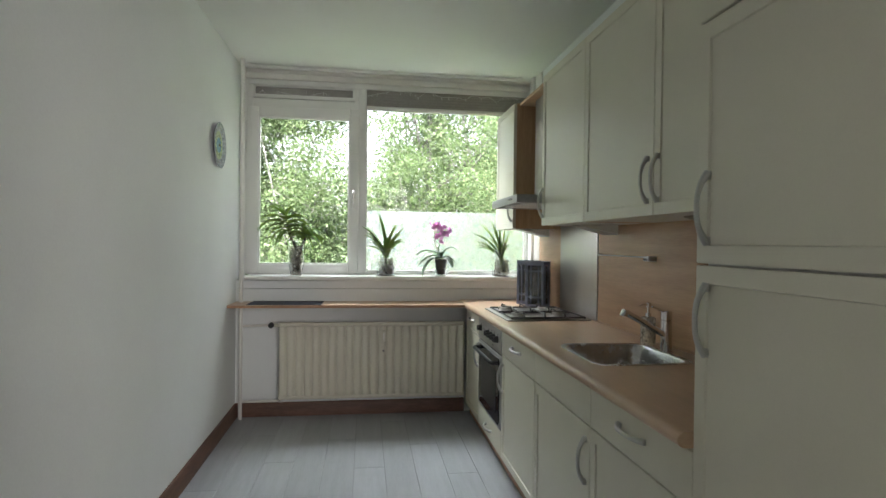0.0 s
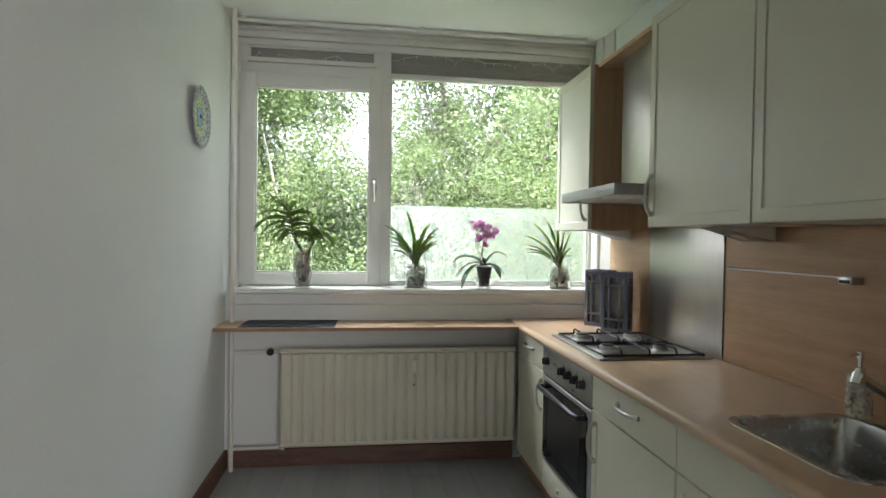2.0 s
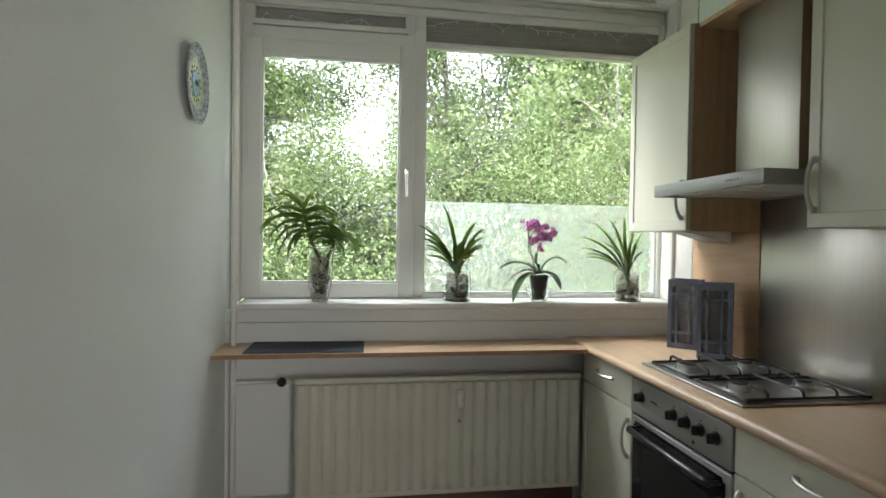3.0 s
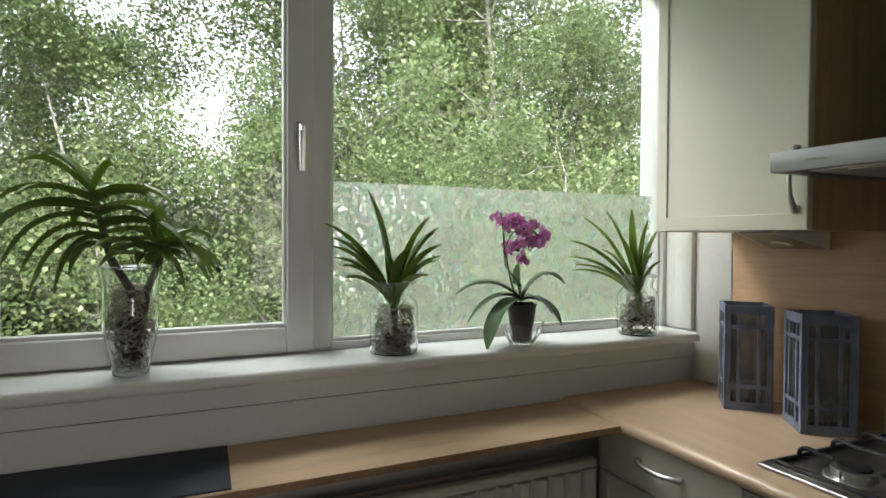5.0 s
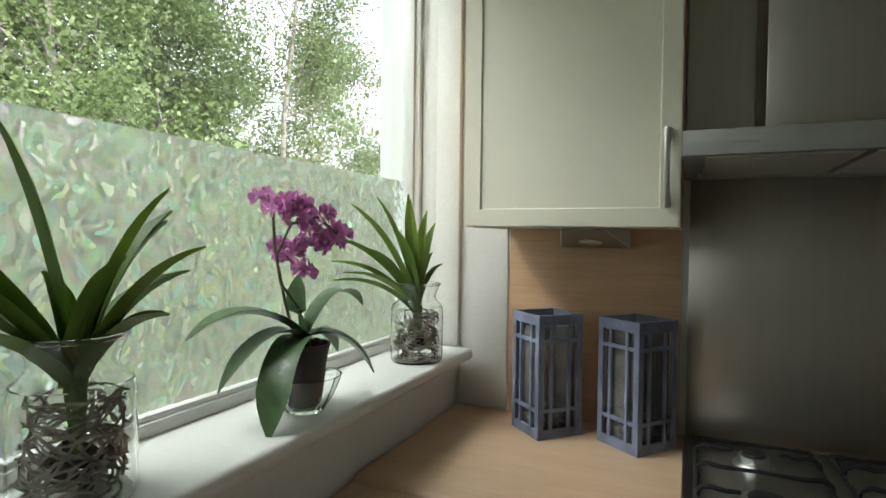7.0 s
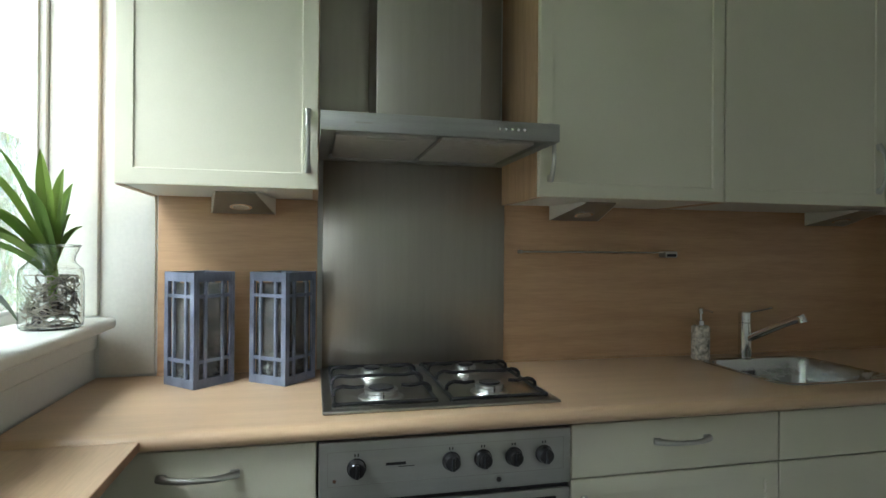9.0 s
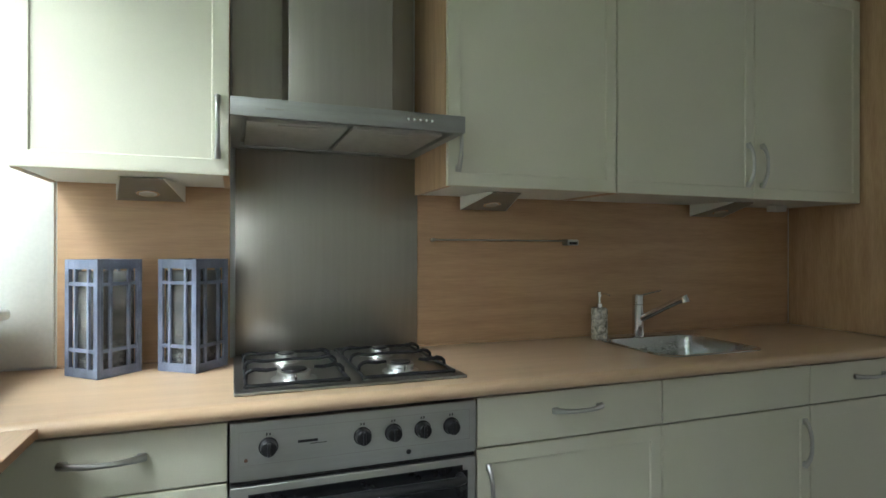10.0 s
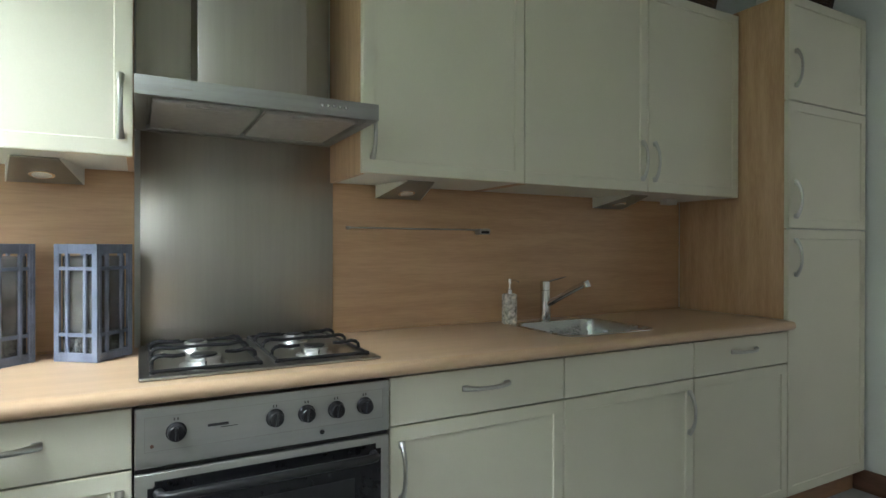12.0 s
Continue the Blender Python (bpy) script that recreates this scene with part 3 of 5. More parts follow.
tall = thing("tall_cabinet", (0.92, 0.49, 0.1), "tall cream cabinet with three framed doors", "tall cabinet")
part("body", boxes((FRONT + 0.0195, 1.195, 0.185, 0.7815, 0.10, 2.205)), CARCASS, tall)
part("side_panel", boxes((FRONT + 0.020, 1.188, 0.782, 0.80, TOP + 0.001, 2.215), bevel=0.001), BEECH_UP, tall, "beech side panel")
for z0, z1, hz in ((0.102, 1.228, 1.108), (1.230, 1.768, 1.353), (1.770, 2.215, 1.905)):
    q = stile_door(0.183, 0.7995, z0, z1, FRONT, tall)
    bow(q, FRONT, 0.752, hz)

UF, UZ0, UZ1 = 0.862, 1.371, 2.19


def wall_unit(y0, y1, label, doors):
    u = thing("wall_cabinet", ((UF + XE) / 2, (y0 + y1) / 2, UZ0), label, "wall cabinet", "kitchen wall cabinets")
    part("body", boxes((UF + 0.0195, 1.186, y0 + 0.016, y1 - 0.016, UZ0 + 0.002, UZ1 - 0.002)), CARCASS, u)
    for ya, yb in ((y0, y0 + 0.0155), (y1 - 0.0155, y1)):
        part("side_panel", boxes((UF + 0.0195, 1.186, ya, yb, UZ0, UZ1)), BEECH_UP, u, "beech side panel")
    for da, db, hy in doors:
        q = stile_door(da, db, UZ0, UZ1, UF, u)
        bow(q, UF, hy, 1.494)
    return u


wall_unit(3.2, 3.675, "cream wall cabinet beside the window", [(3.2, 3.675, 3.228)])
wall_unit(2.0, 2.6, "cream wall cabinet with one framed door", [(2.0, 2.6, 2.568)])
wall_unit(0.815, 2.0, "double cream wall cabinet over the sink", [(1.39, 2.0, 1.424), (0.815, 1.39, 1.356)])
solid("niche_board", boxes((0.90, 1.186, 2.602, 3.198, 2.172, 2.19)), BEECH_UP, "beech board closing the niche above the hood", "board")

# ---------------------------------------------------------------- worktop, shelf, wall panels
def nose(x0, top, thick, r, back):
    pts = [(back, top - thick), (back, top)]
    n = 8
    for k in range(n + 1):
        a = math.pi / 2 + math.pi * k / n
        pts.append((x0 + r + r * math.cos(a), top - thick / 2 + thick / 2 * math.sin(a)))
    return pts


SX0, SX1, SY0, SY1 = 0.735, 1.085, 1.50, 1.90
wt = thing("worktop", (0.9, 2.3, TOP - 0.038), "beech laminate worktop with a rounded nose", "worktop")
b = bmesh.new()
extrude_y(b, nose(0.614, TOP, 0.038, 0.022, 0.66), 0.802, YN - 0.008)
part("rounded_nose", b, BEECH, wt)
b = bmesh.new()
ys = (0.802, SY0, SY1, YN - 0.008)
xs = (0.6602, SX0, SX1, 1.188)
lo, hi = [{(p, q): b.verts.new((xs[p], ys[q], z)) for p in range(4) for q in range(4)} for z in (TOP - 0.038, TOP)]
for p in range(3):
    for q in range(3):
        if (p, q) != (1, 1):
            b.faces.new((hi[p, q], hi[p + 1, q], hi[p + 1, q + 1], hi[p, q + 1]))
            b.faces.new((lo[p, q], lo[p, q + 1], lo[p + 1, q + 1], lo[p + 1, q]))
rim = [(0, 0), (1, 0), (2, 0), (3, 0), (3, 1), (3, 2), (3, 3), (2, 3), (1, 3), (0, 3), (0, 2), (0, 1)]
hole = [(1, 1), (1, 2), (2, 2), (2, 1)]
for loop in (rim, hole):
    for c, d in zip(loop, loop[1:] + loop[:1]):
        b.faces.new((lo[c], lo[d], hi[d], hi[c]))
bmesh.ops.recalc_face_normals(b, faces=b.faces)
part("slab", b, BEECH, wt, smooth=False)
shelf = thing("window_shelf", (-0.2, 3.68, SHELF_Z - 0.018), "narrow beech breakfast shelf under the sill", "shelf")
part("board", boxes((XW + 0.002, 0.6135, SHELF_Y + 0.0022, YN - 0.008, SHELF_Z - 0.018, SHELF_Z)), SHELFWOOD, shelf, smooth=False)
part("edge_band", boxes((XW + 0.002, 0.6135, SHELF_Y, SHELF_Y + 0.002, SHELF_Z - 0.018, SHELF_Z - 0.0005)), PLINTH, shelf, "darker brown edge band", smooth=False)

panel = thing("wall_panel", (1.19, 2.2, TOP), "beech laminate panels behind the worktop", "wall panel", kind="structure")
part("panel", boxes((1.189, 1.199, 3.2, 3.657, TOP + 0.001, UZ0 + 0.01)), BACKSPLASH, panel)
part("panel", boxes((1.189, 1.199, 0.803, 2.588, TOP + 0.001, UZ0 + 0.01)), BACKSPLASH, panel)
part("seal", boxes((1.181, 1.189, 0.803, 2.588, TOP, TOP + 0.007), (1.181, 1.189, 3.2, 3.657, TOP, TOP + 0.007), bevel=0.002), BACKSPLASH, panel)
splash = thing("steel_splashback", (1.19, 2.89, TOP), "brushed steel splashback behind the hob", "splashback")
part("lower_sheet", boxes((1.183, 1.1885, 2.590, 3.184, TOP + 0.001, 1.497), bevel=0.0008), STEEL_UP, splash)
part("upper_sheet", boxes((1.187, 1.1985, 2.604, 3.196, 1.50, 2.17)), STEEL_UP, splash)

# ---------------------------------------------------------------- extractor hood
hood = thing("extractor_hood", (0.95, 2.9, 1.498), "stainless steel extractor hood with chimney", "extractor hood")
b = bmesh.new()
outer = ((0.722, 2.602), (1.186, 2.602), (1.186, 3.198), (0.722, 3.198))
inset = ((0.742, 2.630), (1.150, 2.630), (1.150, 3.170), (0.742, 3.170))
loops = [[b.verts.new((x, y, z)) for x, y in ring] for ring, z in ((inset, 1.5125), (inset, 1.498), (outer, 1.498), (outer, 1.543))]
for lo, hi in zip(loops, loops[1:]):
    for k in range(4):
        b.faces.new((lo[k], lo[(k + 1) % 4], hi[(k + 1) % 4], hi[k]))
b.faces.new(loops[0])
b.faces.new(loops[-1])
bmesh.ops.recalc_face_normals(b, faces=b.faces)
bmesh.ops.bevel(b, geom=list(b.edges), offset=0.0015, segments=2, affect="EDGES", profile=0.5)
part("visor", b, VISOR, hood)
part("chimney", boxes((0.957, 1.186, 2.742, 3.045, 1.543, 2.171), bevel=0.003), STEEL_UP, hood)
for y0, y1 in ((2.640, 2.893), (2.907, 3.160)):
    fl = part("grease_filter", boxes((0.80, 1.145, y0, y1, 1.502, 1.512), bevel=0.002), FILTER, hood, "fine aluminium grease filter")
    part("filter_latch", boxes((0.81, 0.825, (y0 + y1) / 2 - 0.05, (y0 + y1) / 2 + 0.05, 1.4985, 1.502), bevel=0.001), SATIN, fl)
for k in range(5):
    b = bmesh.new()
    lathe(b, [(0.0045, 0), (0.0045, 0.003), (0.003, 0.0045)], 12, cx=0.722, cy=2.698 + 0.0163 * k, z0=1.522, axis="x")
    part("button", b, CHROME, hood)
part("maker_mark", boxes((0.7212, 0.722, 3.077, 3.119, 1.5165, 1.5205)), GRILLE, hood)

# ---------------------------------------------------------------- oven
oven = thing("built_in_oven", (0.92, 2.9, 0.1), "built-in steel oven with black glass door", "oven")
part("body", boxes((0.67, 1.17, 2.606, 3.194, 0.10, 0.795)), BLACKEN, oven)
fas = part("control_panel", boxes((0.643, 0.67, 2.603, 3.197, 0.664, 0.797), bevel=0.004, seg=3), OVENSTEEL, oven, "satin steel control panel")
part("panel_line", boxes((0.6425, 0.643, 2.622, 3.178, 0.7745, 0.7755), (0.6425, 0.643, 2.622, 3.178, 0.6995, 0.7005),
                         (0.6425, 0.643, 2.622, 2.623, 0.7005, 0.7745), (0.6425, 0.643, 3.177, 3.178, 0.7005, 0.7745)), GRILLE, fas)
for y in (3.115, 2.900, 2.824, 2.749, 2.673):
    b = bmesh.new()
    lathe(b, [(0.0215, 0), (0.0215, 0.003), (0.0190, 0.005), (0.0170, 0.022), (0.0150, 0.024)], 24, cx=0.643, cy=y, z0=0.738, axis="x")
    k_ = part("knob", b, BLACKPL, fas, "black plastic knob")
    part("grip", boxes((0.612, 0.622, y - 0.0035, y + 0.0035, 0.723, 0.753), bevel=0.002), BLACKPL, k_)
    part("dial_mark", boxes((0.6422, 0.643, y - 0.005, y - 0.002, 0.763, 0.769), (0.6422, 0.643, y + 0.002, y + 0.005, 0.763, 0.769)), BLACKPL, fas)
b = bmesh.new()
lathe(b, [(0.006, 0), (0.006, 0.002), (0.004, 0.002)], 14, cx=0.643, cy=2.785, z0=0.686, axis="x")
part("screw", b, BLACKPL, fas)
b = bmesh.new()
lathe(b, [(0.004, 0), (0.004, 0.002)], 12, cx=0.643, cy=3.163, z0=0.712, axis="x")
part("indicator_lamp", b, SKIRT, fas)
part("maker_mark", boxes((0.6422, 0.643, 3.005, 3.050, 0.7385, 0.7445), (0.6422, 0.643, 2.985, 3.022, 0.7335, 0.735)), BLACKPL, fas)
part("shadow_gap", boxes((0.655, 0.67, 2.604, 3.196, 0.652, 0.664)), BLACKPL, oven)
od = part("oven_door", boxes((0.645, 0.67, 2.603, 3.197, 0.246, 0.652), bevel=0.004, seg=3), OVENSTEEL, oven, "steel oven door frame")
b = bmesh.new()
box(b, 0.6405, 0.645, 2.628, 3.172, 0.268, 0.634)
es = [e for e in b.edges if abs(e.verts[0].co.x - e.verts[1].co.x) > 0.003]
bmesh.ops.bevel(b, geom=es, offset=0.014, segments=5, affect="EDGES")
part("glass", b, OVENGLASS, od, "black glass with a darker window")
part("inner_window", boxes((0.6395, 0.6405, 2.70, 3.10, 0.32, 0.555), bevel=0.0), BLACKPL, od)
b = bmesh.new()
tube(b, [(0.641, 3.150, 0.608), (0.612, 3.147, 0.610), (0.602, 3.13, 0.611), (0.600, 2.9, 0.612), (0.602, 2.67, 0.611), (0.612, 2.653, 0.610), (0.641, 2.65, 0.608)], 0.0115, 12)
part("handle", b, BLACKPL, od, "black bar handle")
dr = flat_front(2.602, 3.198, 0.102, 0.243, FRONT, oven, "lower_drawer")
bow(dr, FRONT, 2.9, 0.172, 0.155, False)

# ---------------------------------------------------------------- gas hob
hob = thing("gas_hob", (0.925, 2.9, TOP), "four-burner steel gas hob with black grates", "gas hob")
b = bmesh.new()
box(b, 0.681, 1.165, 2.611, 3.189, TOP + 0.0005, TOP + 0.009, bevel=0.004, seg=3)
part("steel_plate", b, HOBSTEEL, hob)
part("well", boxes((0.705, 1.145, 2.632, 2.885, TOP + 0.009, TOP + 0.0105), bevel=0.0005), HOBSTEEL, hob)
part("well", boxes((0.705, 1.145, 2.915, 3.168, TOP + 0.009, TOP + 0.0105), bevel=0.0005), HOBSTEEL, hob)
for x, y, s in ((0.785, 3.045, 1.15), (1.02, 3.045, 0.85), (0.785, 2.765, 1.0), (1.02, 2.765, 0.85)):
    b = bmesh.new()
    z = TOP + 0.0105
    lathe(b, [(0.050 * s, 0), (0.048 * s, 0.003), (0.036 * s, 0.004), (0.034 * s, 0.012), (0.037 * s, 0.014), (0.036 * s, 0.021), (0.02 * s, 0.022)], 24, x, y, z)
    bn = part("burner", b, ALU, hob, "aluminium gas burner")
    b = bmesh.new()
    lathe(b, [(0.026 * s, 0.022), (0.028 * s, 0.0235), (0.027 * s, 0.0265), (0.018 * s, 0.028)], 24, x, y, z)
    part("burner_cap", b, BLACKEN, bn)
    b = bmesh.new()
    tube(b, [(x - 0.042 * s, y, z), (x - 0.042 * s, y, z + 0.022)], 0.0025, 8)
    part("igniter", b, CHROME, bn)
for y0, y1 in ((2.638, 2.880), (2.920, 3.162)):
    b = bmesh.new()
    zl, zh = TOP + 0.016, TOP + 0.040
    c_ = [(0.712, y0, zl), (0.712, y1, zl), (1.138, y1, zl), (1.138, y0, zl), (0.712, y0, zl)]
    for p_, q_ in zip(c_, c_[1:]):
        tube(b, [p_, q_], 0.0045, 8)
    for cx_, cy_ in ((0.715, y0), (0.715, y1), (1.135, y0), (1.135, y1)):
        tube(b, [(cx_, cy_, TOP + 0.009), (cx_, cy_, zl)], 0.006, 8)
    ym = (y0 + y1) / 2
    for x in (0.785, 0.905, 1.02):
        reach = 0.075 if x != 0.905 else 0.121
        for ya, sg in ((y0, 1), (y1, -1)):
            tube(b, [(x, ya, zl), (x, ya + sg * 0.002, zl + 0.014), (x, ya + sg * 0.010, zh - 0.003), (x, ya + sg * 0.022, zh), (x, ya + sg * 0.05, zh - 0.004),
                     (x, ya + sg * reach, zh - 0.002)], [0.0048, 0.0048, 0.0052, 0.0052, 0.0048, 0.004], 8)
    part("pan_support", b, BLACKEN, hob, "black enamelled pan support")

# ---------------------------------------------------------------- sink, tap, soap
def round_rect(x0, x1, y0, y1, z, r, n=6):
    pts = []
    for cx, cy, a0 in ((x1 - r, y1 - r, 0), (x0 + r, y1 - r, 90), (x0 + r, y0 + r, 180), (x1 - r, y0 + r, 270)):
        for k in range(n + 1):
            a = radians(a0 + 90 * k / n)
            pts.append((cx + r * math.cos(a), cy + r * math.sin(a), z))
    return pts


def loft(bm, loops, cap=True):
    rings = [[bm.verts.new(p) for p in l] for l in loops]
    n = len(rings[0])
    for a, c in zip(rings, rings[1:]):
        for k in range(n):
            bm.faces.new((a[k], a[(k + 1) % n], c[(k + 1) % n], c[k]))
    if cap:
        bm.faces.new(rings[-1])


sink = thing("sink", ((SX0 + SX1) / 2, (SY0 + SY1) / 2, TOP - 0.16), "inset stainless steel sink bowl", "sink")
def sr(o, z, r):
    return round_rect(SX0 - o, SX1 + o, SY0 - o, SY1 + o, z, r)
b = bmesh.new()
loft(b, [sr(0.018, TOP + 0.0004, 0.066), sr(0.017, TOP + 0.003, 0.066), sr(0.004, TOP + 0.0035, 0.058), sr(-0.004, TOP + 0.001, 0.054), sr(-0.008, TOP - 0.008, 0.052),
         sr(-0.014, TOP - 0.13, 0.05), sr(-0.022, TOP - 0.148, 0.045), sr(-0.04, TOP - 0.155, 0.035)])
part("bowl", b, STEEL, sink)
b = bmesh.new()
lathe(b, [(0.043, 0), (0.043, 0.003), (0.034, 0.003), (0.03, 0.001)], 24, (SX0 + SX1) / 2, (SY0 + SY1) / 2, TOP - 0.1545)
part("drain", b, CHROME, sink)
ov = part("overflow", boxes((SX1 - 0.0155, SX1 - 0.0125, 1.70, 1.745, TOP - 0.055, TOP - 0.035), bevel=0.001), CHROME, sink)
for k in range(5):
    part("slot", boxes((SX1 - 0.0162, SX1 - 0.0154, 1.705 + 0.008 * k, 1.709 + 0.008 * k, TOP - 0.052, TOP - 0.038)), BLACKPL, ov)

tap = thing("kitchen_tap", (1.102, 1.716, TOP), "chrome single-lever kitchen tap", "tap")
b = bmesh.new()
lathe(b, [(0.026, 0), (0.026, 0.005), (0.022, 0.007), (0.0215, 0.125), (0.0195, 0.127), (0.0215, 0.129), (0.0215, 0.162), (0.018, 0.166)], 24, 1.102, 1.716, TOP)
part("tap_body", b, CHROME, tap)
b = bmesh.new()
tube(b, [(1.098, 1.714, TOP + 0.066), (1.05, 1.704, TOP + 0.092), (0.975, 1.69, TOP + 0.132), (0.915, 1.676, TOP + 0.162)], [0.0125, 0.0125, 0.012, 0.012], 14)
tube(b, [(0.918, 1.677, TOP + 0.161), (0.905, 1.674, TOP + 0.166), (0.900, 1.673, TOP + 0.150)], [0.013, 0.0155, 0.0155], 14)
part("spout", b, CHROME, tap)
b = bmesh.new()
tube(b, [(1.102, 1.716, TOP + 0.158), (1.07, 1.70, TOP + 0.170), (1.02, 1.678, TOP + 0.186)], [0.0045, 0.004, 0.0035], 8)
part("lever", b, CHROME, tap)

soap = thing("soap_dispenser", (1.115, 1.886, TOP), "mother-of-pearl soap dispenser with chrome pump", "soap dispenser")
b = bmesh.new()
lathe(b, [(0.028, 0), (0.031, 0.003), (0.031, 0.112), (0.027, 0.118), (0.012, 0.12)], 16, 1.115, 1.886, TOP)
part("bottle", b, STONE, soap)
b = bmesh.new()
lathe(b, [(0.0125, 0.119), (0.0125, 0.135), (0.006, 0.137), (0.005, 0.158), (0.009, 0.159), (0.009, 0.178), (0.006, 0.18)], 14, 1.115, 1.886, TOP)
tube(b, [(1.115, 1.886, TOP + 0.171), (1.085, 1.878, TOP + 0.173), (1.07, 1.874, TOP + 0.168)], [0.004, 0.0035, 0.003], 8)
part("pump", b, CHROME, soap)

# ---------------------------------------------------------------- spots, rail, box under the wall cabinets
SPOTGREY = material("satin grey spot housing darkened for shade", (0.30, 0.29, 0.26), 0.4, metal=0.8, vary=0.04, bump=0)
LAMPGL = material("unlit halogen glass", (0.7, 0.68, 0.62), 0.15, vary=0.05, bump=0)
for y in (3.414, 2.353, 1.325):
    sp = thing("under_cabinet_spot", (1.0, y, 1.32), "wedge-shaped steel spotlight under a wall cabinet", "spotlight", "under-cabinet spots")
    front, back = ((0.965, 1.3708), (0.965, 1.3668)), ((1.150, 1.3230), (1.150, 1.3708))
    b = bmesh.new()
    sides = [[b.verts.new((px, y + k * (0.050 if px < 1 else 0.087), pz)) for px, pz in front + back] for k in (-1, 1)]
    for p in range(4):
        b.faces.new((sides[0][p], sides[0][(p + 1) % 4], sides[1][(p + 1) % 4], sides[1][p]))
    for ring in sides:
        b.faces.new(ring)
    bmesh.ops.recalc_face_normals(b, faces=b.faces)
    part("housing", b, SPOTGREY, sp, smooth=False)
    # end plates whitened for window light; the housing's dark grey carries its shade
    for k in (-1, 1):
        b = bmesh.new()
        rings = [[b.verts.new((px, y + k * ((0.0505 if px < 1 else 0.0875) + d), pz)) for px, pz in front + back] for d in (0.0, 0.003)]
        for p in range(4):
            b.faces.new((rings[0][p], rings[0][(p + 1) % 4], rings[1][(p + 1) % 4], rings[1][p]))
        for ring in rings:
            b.faces.new(ring)
        bmesh.ops.recalc_face_normals(b, faces=b.faces)
        part("side_plate", b, CARCASS, sp, "end plate whitened as if lit by the window", smooth=False)
    cz, cx = 1.3395, 1.080
    for nm, prof, mt in (("bezel", [(0.030, 0), (0.030, 0.003), (0.024, 0.004)], CHROME), ("lens", [(0.024, 0), (0.023, 0.0046), (0.01, 0.006)], LAMPGL)):
        b = bmesh.new()
        lathe(b, prof, 20)
        bmesh.ops.rotate(b, verts=b.verts, cent=(0, 0, 0), matrix=Matrix.Rotation(radians(180) + math.atan2(0.0438, 0.185), 3, "Y"))
        bmesh.ops.translate(b, verts=b.verts, vec=(cx, y, cz + 0.001))
        part(nm, b, mt, sp)
solid("switch_box", boxes((1.03, 1.075, 1.01, 1.075, 1.345, 1.371), bevel=0.004), CARCASS, "small white switch box under the cabinet", "switch box")
ur = thing("utensil_rail", (1.175, 2.25, 1.2), "thin steel utensil rail with a square bracket", "rail")
b = bmesh.new()
tube(b, [(1.163, 2.545, 1.217), (1.163, 1.965, 1.217)], 0.003, 10)
part("rod", b, SATIN, ur)
part("bracket", boxes((1.148, 1.189, 1.955, 2.005, 1.200, 1.222), bevel=0.004), SATIN, ur)
part("bracket_recess", boxes((1.1465, 1.149, 1.962, 1.998, 1.203, 1.213)), BLACKPL, ur)
b = bmesh.new()
tube(b, [(1.163, 2.535, 1.217), (1.189, 2.535, 1.217)], 0.006, 10)
part("bracket", b, SATIN, ur)

# ---------------------------------------------------------------- lanterns
def lantern():
    t = thing("lantern", (0, 0, 0), "blue-grey wooden lattice lantern on the worktop", "lantern", "lanterns on the worktop")
    h, s = 0.31, 0.065
    part("base", boxes((-s + 0.002, s - 0.002, -s + 0.002, s - 0.002, 0, 0.010)), LANTERN, t)
    for q in range(4):
        b = bmesh.new()
        f0, f1 = -s, -s + 0.008
        w = s if q % 2 == 0 else s - 0.0085
        cols = [(-w, -w + (0.016 if q % 2 == 0 else 0.0085)), (-0.0305, -0.0225), (0.0225, 0.0305), (w - (0.016 if q % 2 == 0 else 0.0085), w)]
        for a, c in cols:
            box(b, a, c, f0, f1, 0.0, h, bevel=0.0008, seg=1)
        for z0, z1, ins in ((0, 0.024, 0.0005), (0.066, 0.076, 0.001), (0.240, 0.250, 0.001), (0.284, h, 0.0005)):
            box(b, -w + 0.002, w - 0.002, f0 + ins, f1 - ins, z0 + 0.0004, z1 - 0.0004)
        bmesh.ops.rotate(b, verts=b.verts, cent=(0, 0, 0), matrix=Matrix.Rotation(radians(90 * q), 3, "Z"))
        part("lattice_side", b, LANTERN, t, smooth=False)
    b = bmesh.new()
    o, i_ = 0.051, 0.049
    loft(b, [[(-o, -o, 0.0105), (o, -o, 0.0105), (o, o, 0.0105), (-o, o, 0.0105)], [(-o, -o, 0.278), (o, -o, 0.278), (o, o, 0.278), (-o, o, 0.278)],
             [(-i_, -i_, 0.278), (i_, -i_, 0.278), (i_, i_, 0.278), (-i_, i_, 0.278)], [(-i_, -i_, 0.012), (i_, -i_, 0.012), (i_, i_, 0.012), (-i_, i_, 0.012)]])
    part("glass_liner", b, PAPER, t, "grey mottled glass liner", smooth=False)
    b = bmesh.new()
    rng = random.Random(5)
    for k in range(110):
        m = Matrix.Translation((rng.uniform(-0.039, 0.039), rng.uniform(-0.039, 0.039), rng.uniform(0.020, 0.072))) @ Euler((rng.random() * 6, rng.random() * 6, 0)).to_matrix().to_4x4()
        m = m @ Matrix.Diagonal((rng.uniform(.7, 1.3), rng.uniform(.7, 1.1), rng.uniform(.5, .8), 1))
        bmesh.ops.create_icosphere(b, subdivisions=1, radius=0.009, matrix=m)
    tagged(part("pebbles", b, PEBBLE, t), kind="stuff")
    return t


l1 = lantern()
l1.matrix_basis = pose(1.072, 3.519, TOP + 0.0003, 0, 0, 46)
copy_thing(l1, pose(1.066, 3.295, TOP + 0.0003, 0, 0, 52))

